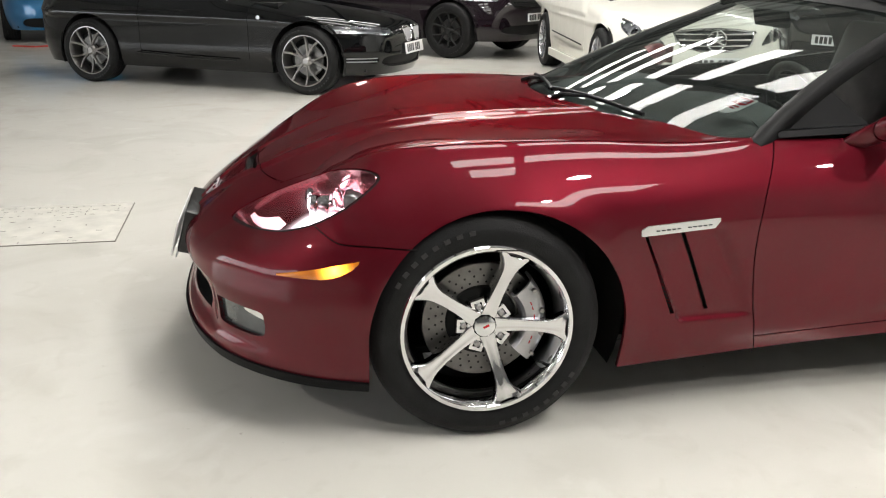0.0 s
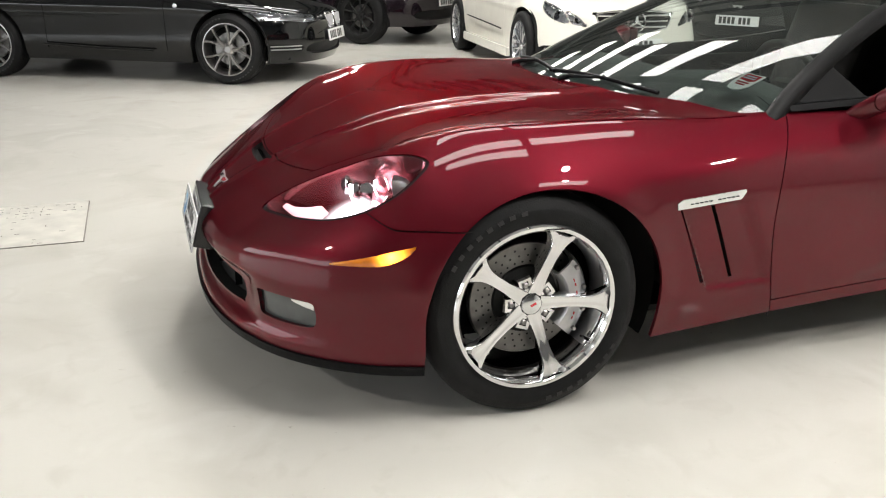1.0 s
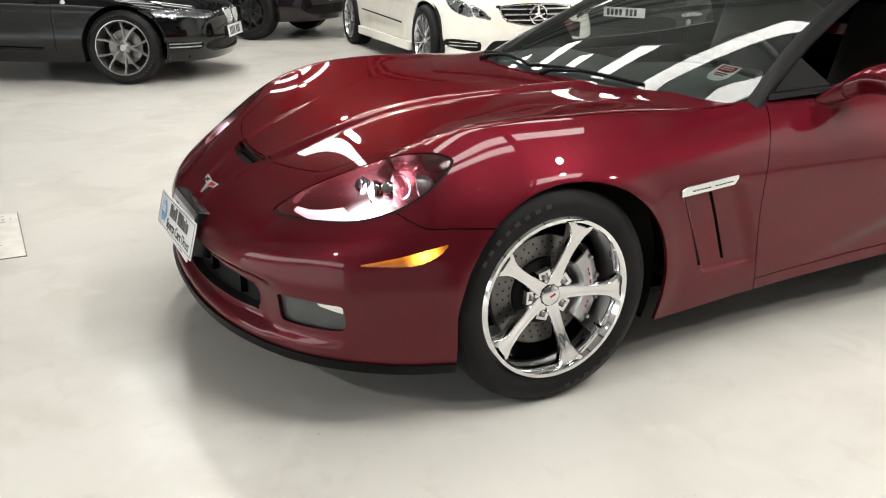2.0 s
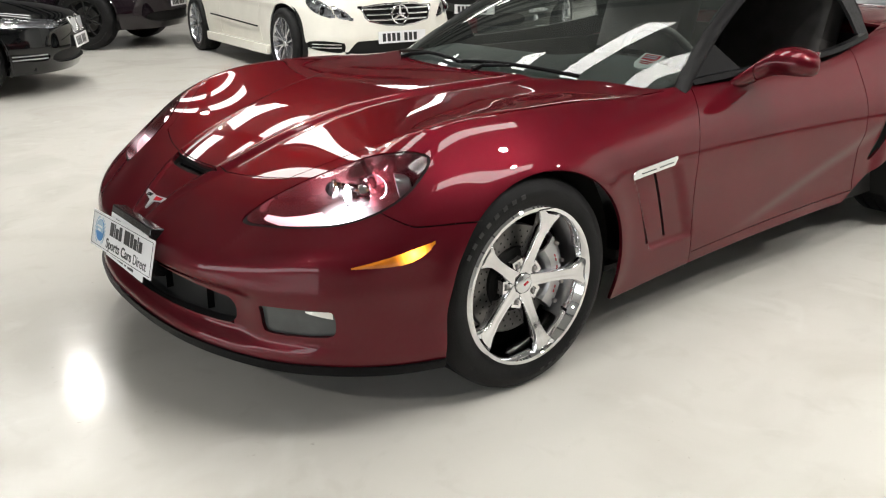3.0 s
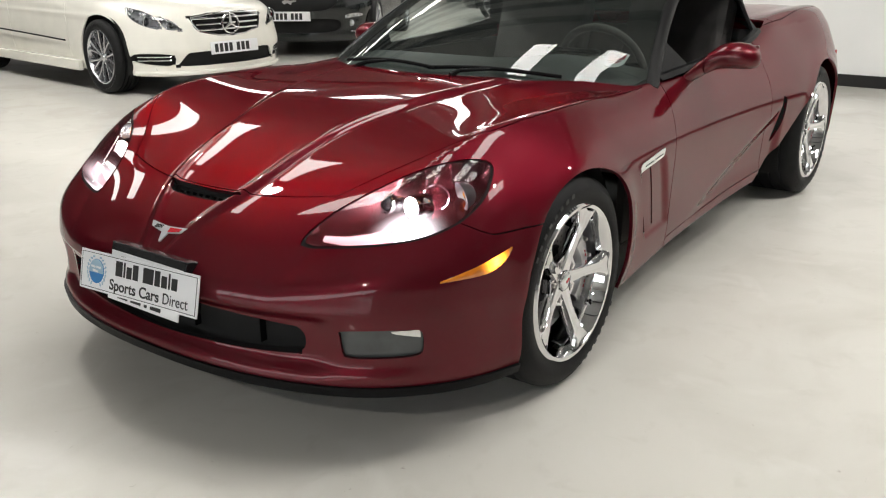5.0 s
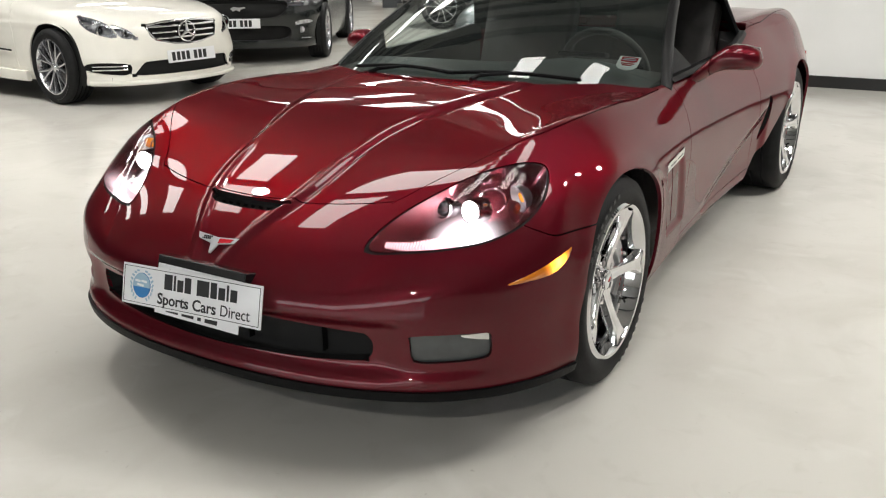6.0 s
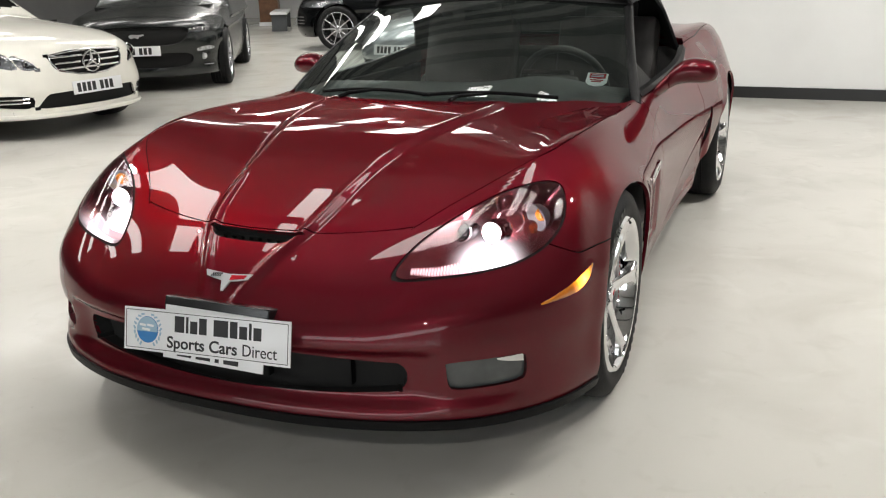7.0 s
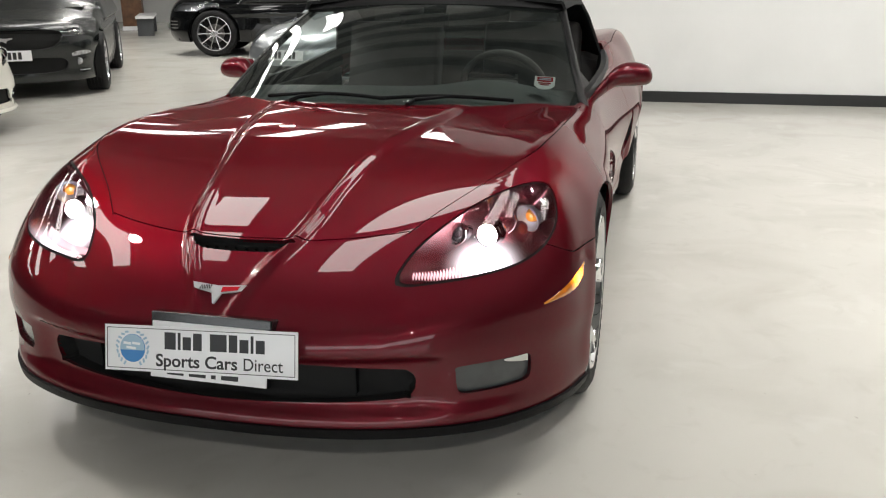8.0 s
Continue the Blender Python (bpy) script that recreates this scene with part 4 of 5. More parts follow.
    lamp_cup(p.x, p.y, p.z, 0.038, LAMP_BACK, "turn_reflector", 15, 35, 0.03)
    part("turn_bulb", lathe([(0, 0.0), (0.014, 0.004), (0.02, 0.016), (0.0, 0.022)], 20, (p.x, p.y * sg, p.z), (15, 0, -90 + 35 * sg)), AMBER, lamp)
    rows = []
    for v in np.linspace(0, 1, 6):
        row = []
        for u in np.linspace(0, 1, 24):
            low, high = 0.4815 + 0.004 * u + 0.024 * max(0.0, (u - 0.55) / 0.45) ** 1.6, 0.486 + 0.049 * u
            round_end = 0.006 * math.sin(math.pi * v) * (u > 0.97)
            q, _ = surface(-0.553 + 0.200 * u + 0.012 * (v - 0.5) * (u ** 4) * 2 + round_end, 0, low + (high - low) * v, 0.0035 * math.sin(math.pi * v) ** 0.5 * min(1, 12 * u, 12 * (1.001 - u)) + 0.0006)
            q.y *= -s
            row.append(q)
        rows.append(row)
    part("marker_lamp", sheet(rows, up=(0, s, 0)), MARKER, ruby, "lit amber side marker")

for s in (1, -1):
    rows = []
    for v in (0, 0.5, 1):
        row = []
        for y in np.linspace(0.712, 0.764, 14):
            z = 0.3635 - v * (0.004 + 0.017 * ((y - 0.712) / 0.052) ** 0.7)
            q = np.linspace(-1.0, -0.3, 700)
            k = int(np.argmax(ruby_field(q, np.full(700, y), np.full(700, z)) < 0))
            row.append((q[k] + 0.0075, y * s, z))
        rows.append(row)
    part("fog_reflector", sheet(rows, 0.002, up=(-1, 0, 0)), CHROME, ruby)

# grille bars
for y in (-0.36, -0.13, 0.13, 0.36):
    q = np.linspace(-1.0, -0.3, 700)
    k = int(np.argmax(ruby_field(q, np.full(700, abs(y)), np.full(700, 0.335)) < 0))
    part("grille_bar", box((0.02, 0.004, 0.10), (q[k] + 0.038, y, 0.335)), PLASTIC, ruby)
# louvres of the hood scoop
for y in np.linspace(-0.1, 0.1, 8):
    p, n = on_top(-0.628, float(y), -0.021)
    part("scoop_fin", box((0.016, 0.003, 0.008), p, (0, 28, 0)), PLASTIC, ruby)

# crossed-flags emblem on the nose: a chequered and a red plate over a V
for s in (1, -1):
    p, n = on_top(-0.755, 0.034 * s, 0.002)
    m = frame_of(p, n, Vector((0, -1, 0)))
    a = -s * 1.2
    plate = [(-0.030 * a, -0.012), (0.026 * a, 0.001), (0.034 * a, 0.019), (0.0, 0.015), (-0.030 * a, 0.012)]
    part("emblem_wing", outline(plate, -0.005, m, 0.0008), EMBLEM, ruby, "chrome edged flag emblem")
    if s < 0:
        part("emblem_field", outline([(x * 0.62, z * 0.62 + 0.001) for x, z in plate], -0.0062, m), BADGE_RED, ruby)
    else:
        for i in range(5):
            for j in range(2):
                part("emblem_check", box((0.005, 0.002, 0.005), m @ Vector((-0.014 + 0.0065 * i + 0.003 * j, -0.0055, 0.001 + 0.0062 * j + 0.0006 * i)), (0, 34, 0)), INK, ruby)
p, n = on_top(-0.772, 0.0, 0.002)
part("emblem_point", outline([(-0.014, 0.014), (0.014, 0.014), (0.003, -0.016), (-0.003, -0.016)], -0.005, frame_of(p, n, Vector((0, -1, 0))), 0.0008), EMBLEM, ruby)

# wipers and cowl
cowl_rows = [[(float(cowl(y)) + dx, y, 0.815 + dz - 0.03 * (y / 0.7) ** 2) for y in np.linspace(-0.70, 0.70, 21)] for dx, dz in ((-0.01, -0.02), (0.02, -0.012), (0.07, 0.005))]
part("cowl", sheet(cowl_rows, 0.006), PLASTIC, ruby, "black plastic cowl")


def at_screen(y, up):
    base = 0.385 + 0.39 * abs(y / 0.745) ** 2.6
    return (base + 0.9 * up - 0.012, y, 0.845 - 0.035 * (y / 0.745) ** 2 + 0.37 * up)


for a, b in ((0.42, -0.08), (-0.05, -0.52)):
    wiper = part("wiper", tube([at_screen(a + (b - a) * t, 0.03 + 0.03 * math.sin(math.pi * t)) for t in np.linspace(0, 1, 14)], 0.007, 8), PLASTIC, ruby, "black wiper")
    mid = (a + b) / 2
    part("wiper_arm", tube([at_screen(a - 0.12 * (1 if a > b else -1), -0.01), at_screen(mid + 0.1, 0.03), at_screen(mid, 0.055)], [0.011, 0.008, 0.005], 8), PLASTIC, wiper)

# permit sticker inside the windscreen
p = Vector(at_screen(-0.60, 0.20)) + Vector((0.03, 0, -0.02))
m = frame_of(p, Vector((-0.37, -0.1, 0.93)), Vector((0.1, -1, 0)))
disc = part("permit_sticker", outline([(-0.04, 0.05), (0.04, 0.05), (0.04, -0.02), (0.025, -0.045), (0, -0.052), (-0.025, -0.045), (-0.04, -0.02)], 0.002, m), SIGN_WHITE, ruby, "white and red paper permit")
part("printed_block", outline([(-0.030, 0.044), (0.032, 0.044), (0.032, 0.012), (0.012, 0.004), (-0.030, 0.010)], -0.001, m), BADGE_RED, disc)
for k, w in ((0.030, 0.044), (0.018, 0.05), (-0.008, 0.05), (-0.020, 0.036)):
    part("lettering_bar", outline([(-w / 2, k), (w / 2, k), (w / 2, k + 0.005), (-w / 2, k + 0.005)], -0.002, m), SIGN_PALE if k > 0 else BADGE_RED, disc)

# cabin: tub, dashboard, wheel, seats
part("tub", box((1.75, 1.42, 0.04), (1.45, 0, 0.24), (0, 0, 0), 0.01), DARK, ruby)
part("bulkhead", box((0.04, 1.4, 0.65), (2.28, 0, 0.55), (0, 8, 0), 0.01), LEATHER, ruby)
for s in (1, -1):
    part("door_card", box((1.45, 0.03, 0.55), (1.35, 0.735 * s, 0.52), (0, 0, 0), 0.01), LEATHER, ruby)
dash_rows = []
for dx, z in ((0.0, 0.80), (0.25, 0.835), (0.42, 0.85), (0.52, 0.835), (0.58, 0.78), (0.60, 0.65), (0.58, 0.50)):
    dash_rows.append([(float(cowl(y)) * 0.55 + 0.20 + dx, y, z - 0.03 * (y / 0.7) ** 2 + (0.035 * math.exp(-((y + 0.37) / 0.17) ** 2) if 0.3 < dx < 0.55 else 0)) for y in np.linspace(-0.70, 0.70, 29)])
dash = part("dashboard", sheet(dash_rows, 0.01), TAN, ruby, "dark grey moulded dashboard")
part("dash_vent", box((0.06, 0.20, 0.02), (0.93, -0.37, 0.885), (0, 8, 0), 0.006), PLASTIC, dash)
part("console", box((0.9, 0.22, 0.34), (1.4, 0, 0.42), (0, 0, 0), 0.04, 3), LEATHER, ruby)
ring = lathe([(0.185 + 0.016 * math.cos(a), 0.016 * math.sin(a)) for a in np.linspace(0, 2 * math.pi, 13)[:-1]], 48, (1.18, -0.37, 0.79), (0, 0, -90), closed=True)
bmesh.ops.transform(ring, matrix=Matrix.Translation((1.18, -0.37, 0.79)) @ Matrix.Rotation(radians(-22), 4, "Y") @ Matrix.Translation((-1.18, 0.37, -0.79)), verts=ring.verts)
steer = part("steering_wheel", ring, LEATHER, ruby)
part("wheel_boss", box((0.05, 0.13, 0.10), (1.17, -0.37, 0.79), (0, -22, 0), 0.02, 3), LEATHER, steer)
for a in (-80, 80, 180):
    part("wheel_spoke", tube([(1.175, -0.37, 0.79), (1.175 - 0.066 * math.cos(radians(a)), -0.37 + 0.185 * math.sin(radians(a)), 0.79 + 0.17 * math.cos(radians(a)))], 0.012, 8), SATIN, steer)
for y in (-0.37, 0.37):
    seat = part("seat", box((0.52, 0.50, 0.18), (1.62, y, 0.40), (0, -6, 0), 0.06, 4), LEATHER, ruby, "black leather bucket seat")
    part("backrest", box((0.15, 0.50, 0.62), (1.95, y, 0.74), (0, 18, 0), 0.06, 4), LEATHER, seat)
    part("headrest", box((0.10, 0.26, 0.18), (2.06, y, 1.06), (0, 14, 0), 0.045, 4), LEATHER, seat)
part("rear_view_mirror", box((0.02, 0.22, 0.06), (1.24, 0, 1.09), (0, -15, 0), 0.01), PLASTIC, ruby)
for s in (1, -1):
    at, n = surface(3.12, 0, 0.70, 0.0)
    part("tail_marker", box((0.06, 0.012, 0.03), (at.x, at.y * s, at.z), (0, 0, 12 * s), 0.004), LAMP_RED, ruby, "small red side marker")


# ---- dealer sign and number plate on the nose ----
def plate_board(name, label, m, width, height, thick=0.004, rim=True):
    t = thing(name, label, "sign", m)
    part("board", box((thick, width, height), (0, 0, 0), (0, 0, 0), 0.0015), SIGN_WHITE, t)
    if rim:
        for a, b, c, d in ((0, height / 2 - 0.007, width - 0.014, 0.0015), (0, -height / 2 + 0.007, width - 0.014, 0.0015), (width / 2 - 0.007, 0, 0.0015, height - 0.014), (-width / 2 + 0.007, 0, 0.0015, height - 0.014)):
            part("border_line", box((0.001, c, d), (-thick / 2 - 0.0004, a, b)), INK, t)
    return t


def bars(t, x, y0, z, heights, widths, gap, mat=INK):
    """Plain bars in place of writing, running towards -y (the reader's right)."""
    y = y0
    for w in widths:
        if w > 0:
            part("lettering_bar", box((0.001, w, heights), (x, y - w / 2, z)), mat, t)
            y -= w + gap
        else:
            y += w


def writing(words, m, width, height, weight, parent):
    """Words in the built-in font, cut flat to a width and a cap height, running towards the reader's right from m."""
    cu = bpy.data.curves.new("writing", "FONT")
    cu.body, cu.size, cu.offset, cu.resolution_u = words, 1.0, weight, 4
    cu.extrude = 0.01
    tmp = bpy.data.objects.new("writing", cu)
    scene.collection.objects.link(tmp)
    me = bpy.data.meshes.new_from_object(tmp.evaluated_get(bpy.context.evaluated_depsgraph_get()))
    bpy.data.objects.remove(tmp)
    low = min(v.co.x for v in me.vertices)
    k = width / (max(v.co.x for v in me.vertices) - low)
    for v in me.vertices:
        x, y, z = v.co
        v.co = m @ Vector((-0.04 * z, -(x - low) * k, y * height / 0.7))
    me.materials.append(INK)
    ob = new("writing", me)
    ob.parent = parent
    return ob


SIGN = pose(-0.874, 0.000, 0.413, -2.6, 15, 0)
sign = plate_board("dealer_sign", "white dealer sign board with blue round logo and black lettering", SIGN, 0.518, 0.114)
y = 0.092
for w, tall in ((0.030, 1), (0.007, 1), (0.022, 0), (0.023, 1), (-0.016, 0), (0.044, 1), (0.022, 1), (0.023, 0), (0.007, 1), (0.023, 0)):
    if w > 0:
        h = 0.042 if tall else 0.032
        part("lettering_bar", box((0.001, w, h), (-0.0026, y - w / 2, 0.001 + h / 2)), INK, sign)
        y -= w + 0.0062
    else:
        y += w
writing("Sports Cars", Matrix.Translation((-0.0026, 0.116, -0.041)), 0.219, 0.030, 0.018, sign)
writing("Direct", Matrix.Translation((-0.0026, -0.120, -0.041)), 0.102, 0.030, 0.0, sign)
logo = part("logo_disc", lathe([(0, 0), (0.034, 0), (0.035, 0.0008), (0.035, 0.0016)], 40, (-0.0032, 0.181, 0), (0, 0, -90)), SIGN_BLUE, sign)
cap = outline([(0.034 * math.cos(a), 0.034 * math.sin(a)) for a in np.linspace(radians(-8), radians(188), 25)], 0.0006, pose(-0.0038, 0.181, 0, 0, 0, -90))
part("logo_cap", cap, SIGN_PALE, logo)
for k, (a, b) in enumerate(((0.024, 0.004), (0.000, -0.022), (0.016, -0.010))):
    part("lettering_bar", box((0.0006, abs(a - b), 0.006), (-0.0044, 0.181 + (a + b) / 2, (0.012, 0.012, 0.001)[k]), (5, 0, 0)), SIGN_WHITE, logo)
for k in range(9):
    for s in (1, -1):
        a = radians(-60 + 16 * k)
        part("logo_leaf", box((0.0008, 0.010, 0.005), (-0.0026, 0.181 + s * 0.043 * math.cos(a), 0.043 * math.sin(a)), (s * (60 - 16 * k) + 60 * s, 0, 0)), SIGN_PALE, logo)
number_plate = plate_board("number_plate", "white number plate behind the dealer sign, black bars", pose(-0.864, -0.020, 0.404, 0, 15, 0), 0.312, 0.140, 0.004, False)
bars(number_plate, -0.0026, 0.11, 0.046, 0.024, (0.045, 0.045, 0.012, 0.045), 0.015)
bars(number_plate, -0.0026, 0.11, -0.050, 0.022, (0.045, 0.045, 0.012, 0.045), 0.015)
holder = box((0.070, 0.324, 0.142), (-0.825, -0.020, 0.417), (0, 15, 0), 0.007, 3)
tagged(part("plate_holder", holder, HOLDER), "glossy black plastic number plate holder on the bumper", "plate holder")


# ---- parked cars ----
def spoked(n, twin, mat):
    def build(w, rim, width):
        lip = [(rim + 0.004, -0.004), (rim + 0.004, -0.016), (rim - 0.008, -0.018), (rim - 0.016, 0.0), (rim - 0.026, 0.03), (rim - 0.03, 0.12), (rim, width - 0.02)]
        part("rim", lathe(lip, 48), mat, w)
        part("hub", lathe([(0, -0.004), (0.028, -0.003), (0.034, 0.004), (0.062, 0.016), (0.065, 0.06)], 28), mat, w)
        part("brake_disc", lathe([(0.06, 0.08), (0.155, 0.08), (0.155, 0.10)], 40), STEEL, w)
        part("backing", lathe([(0, 0.13), (rim - 0.03, 0.13)], 32), DARK, w)
        for i in range(n):
            for e in ((-1, 1) if twin else (0,)):
                a0, a1 = radians(360 / n * i + e * 3), radians(360 / n * i + e * 90 / n)
                r = rim - 0.012
                rows = []
                for t, half, y in ((0, 0.014, 0.008), (0.3, 0.0105, 0.0), (0.7, 0.0095, -0.008), (1, 0.012, -0.013)):
                    a, q = a0 + (a1 - a0) * t, 0.04 + (r - 0.04) * t
                    rows.append([(q * math.cos(a) - v * half * math.sin(a), y + d, q * math.sin(a) + v * half * math.cos(a)) for v, d in ((-1, 0.025), (-0.9, 0.002), (0, -0.002), (0.9, 0.002), (1, 0.025))])
                part("spoke", sheet(rows, up=(0, -1, 0)), mat, w)
    return build


def saloon(name, label, paint, m, fo, wb, ro, half, nose, deck, roof, tyre, rim, wheel, cabin, loops, belt, tail_top=0.9, clearance=0.19, square=2.6, group="parked cars"):
    """A car with its front axle at x = 0 and nose towards -x. deck: hood line; roof: the cabin's line; loops: (name, outline, material, sink, lip)."""
    car = thing(name, label, "car", m, group)
    x_tail = wb + ro

    def field(x, y, z):
        y = np.abs(y)
        u = np.maximum(0.1 - x, 0) / (0.1 + fo)
        w = np.maximum(x - wb + 0.2, 0) / (ro + 0.2)
        b = half * (1 - 0.03 * step(1.0, -0.6, -x)) * (1 - 0.0 * x)
        sides = -0.5 * np.maximum(z - 0.62, 0) ** 2 - 0.35 * np.maximum(0.42 - z, 0) ** 1.5 + 0.011 * bell(z - 0.69 - 0.012 * x, 0.03) * step(-0.5, 0.1, x)
        front = ((u ** square + (y / b) ** square) ** (1 / square) - 1) * 0.8
        rear = ((w ** 3.2 + (y / b) ** 3.2) ** (1 / 3.2) - 1) * 0.8
        wall = np.where(x < 1, front, rear) - sides - nose(z) * step(-0.1, 0.4, -x)
        top = deck(x) - 0.10 * (y / half) ** 2.5 - 0.02 * (y / half) ** 2
        bodyf = smax((z - top) * 0.9, wall, 0.07)
        cab = smax((z - roof(x) + 0.10 * (y / half) ** 2) * 0.8, y - half + 0.10 + 0.36 * (z - belt), 0.09)
        cab = smax(cab, belt - 0.25 - z, 0.05)
        return smin(bodyf, cab, 0.03)

    sh = Shell(field, 0.15, wb, 0.5, 36, 90, 80, 128, 2.2)
    r = tyre + 0.045
    sides = {n: Loop(lambda x, y, z: (x, z), *p) for n, p in cabin.items()}
    sh.cut(lambda x, y, z: z - clearance)
    for cx in (0, wb):
        sh.cut(lambda x, y, z: arch(x, z, cx, tyre, r), lambda x, y, z: y > 0.4)
    for loop in sides.values():
        sh.cut(loop, lambda x, y, z: z > belt - 0.1 and y > 0.3)
    for _, loop, _, _, _ in loops:
        sh.cut(loop, lambda x, y, z: x < 0.1)
    for f in (lambda x, y, z: x - 0.62, lambda x, y, z: x - 0.615):
        sh.cut(f, lambda x, y, z: 0.3 < z < belt and y > 0.5)
    seam_x = (0.62, 0.62 + 1.25)
    for q in seam_x[1:]:
        for e in (0, 0.005):
            sh.cut(lambda x, y, z: x - q - e, lambda x, y, z: 0.3 < z < belt and y > 0.5)
    c = sh.middles().T
    x, y, z = c
    n = sh.normals(c.T)
    wells = ((arch(x, z, 0, tyre, r) < 0) | (arch(x, z, wb, tyre, r) < 0)) & (y > 0.4) & (z < tyre * 2.4)
    gone = (z < clearance) | wells
    taken = gone.copy()
    seam = (z > 0.3) & (z < belt) & (y > 0.5) & ((np.abs(x - 0.6175) < 0.0025) | (np.abs(x - seam_x[1] - 0.0025) < 0.0025))
    taken |= seam
    for nm, loop, mat, sink, lip in loops:
        pick = (loop(*c) < 0) & (x < 0.1) & ~taken
        taken |= pick
        centre = bool((np.abs(loop.p[:, 0]) < 0.02).any()) and loop.p[:, 0].min() < -0.01
        for sd in ((1, -1),) if centre else ((1,), (-1,)):
            if nm.endswith("headlight"):
                lens = sh.skin(nm, pick, LENS, car, sd, 0.0, 0.001)
                sh.skin("housing", pick, LAMP_BACK, lens, sd, -0.05, 0.05)
                sh.skin("trim_edge", pick & (loop(*c) > -0.012), ALLOY_RIM, lens, sd, 0.0, 0.012)
            else:
                sh.skin(nm, pick, mat, car, sd, -sink if sink > 0 else 0.004, sink)
    for nm, loop in sides.items():
        pick = (loop(*c) < 0) & (z > belt - 0.1) & (np.abs(n[:, 1]) > 0.55) & ~taken
        taken |= pick
        for sd in (1, -1):
            sh.skin(nm, pick, TINTED, car, (sd,), 0.006, 0.003)
    glassy = (n[:, 0] < -0.25) & (z > belt + 0.05) & (np.abs(n[:, 1]) < 0.5) & (n[:, 2] < 0.93) & ~taken & (y < half - 0.2)
    taken |= glassy
    sh.skin("windscreen", glassy, TINTED, car, (1, -1), 0.006, 0.003)
    sh.skin("body", ~taken, paint, car, (1, -1), 0.015)
    for sd in (1, -1):
        sh.skin("door_seam", seam & (x < 1.2), DARK, car, (sd,), 0, 0.008)
        sh.skin("door_seam", seam & (x > 1.2), DARK, car, (sd,), 0, 0.008)
    part("underbody", box((x_tail + fo - 0.5, half * 1.5, 0.03), ((x_tail - fo) / 2, 0, clearance + 0.05)), DARK, car)
    part("cabin_lining", box((wb * 0.8, half * 1.5, belt - clearance - 0.15), (wb * 0.55, 0, (belt + clearance) / 2)), DARK, car)
    part("engine_bay", box((0.9, half * 1.0, 0.3), (-0.05, 0, clearance + 0.22)), DARK, car)
    for cx in (0, wb):
        for sd in (1, -1):
            out = half - 0.025
            wheel_parts(pose(cx, -out, tyre) if sd > 0 else pose(cx, out, tyre, 0, 0, 180), car, tyre, rim, 0.22, wheel)
            well = lathe([(r + 0.02, 0.0), (r + 0.02, 0.3), (0.0, 0.3)], 32, (cx, -(out - 0.03) * sd, tyre), (0, 0, 0 if sd > 0 else 180))
            bmesh.ops.bisect_plane(well, geom=well.verts[:] + well.edges[:] + well.faces[:], plane_co=(0, 0, clearance), plane_no=(0, 0, -1), clear_outer=True)
            part("wheel_well", well, DARK, car)
    return car, sh


def front_plate(car, x, z, tilt=8, shift=0.0):
    t = part("number_plate", box((0.008, 0.52, 0.111), (x, shift, z), (0, tilt, 0), 0.002), SIGN_WHITE, car, "white number plate with black bars")
    y = 0.20 + shift
    for k in range(7):
        part("lettering_bar", box((0.002, 0.036, 0.075), (x - 0.0045, y, z), (0, tilt, 0)), INK, t)
        y -= 0.052 + (0.03 if k == 3 else 0)
    return t


def local(sh, y, z):
    """How far forward the nose of a shell lies at (y, z)."""
    s = np.linspace(-1.3, 0.5, 900)
    f = sh.field(s, np.full(900, y), np.full(900, z))
    return float(s[int(np.argmax(f < 0))])


YZ = lambda x, y, z: (y, z)
ROUND = lambda x, y, z: (np.arctan2(y, 0.25 - x), z)


def placed(wheel, heading, tyre_out, side):
    """The pose that sets a front wheel's hub at a place on the floor. side: 1 for the car's right wheel, -1 for its left."""
    a = math.atan2(-heading[1], -heading[0])
    r = Matrix.Rotation(a, 4, "Z")
    return Matrix.Translation((wheel[0], wheel[1], 0)) @ r @ Matrix.Translation((0, -side * tyre_out, 0))


# black roadster
flat_nose = Line(0.1, -0.05, 0.3, 0.0, 0.5, 0.0, 0.65, -0.03, 0.8, -0.12)
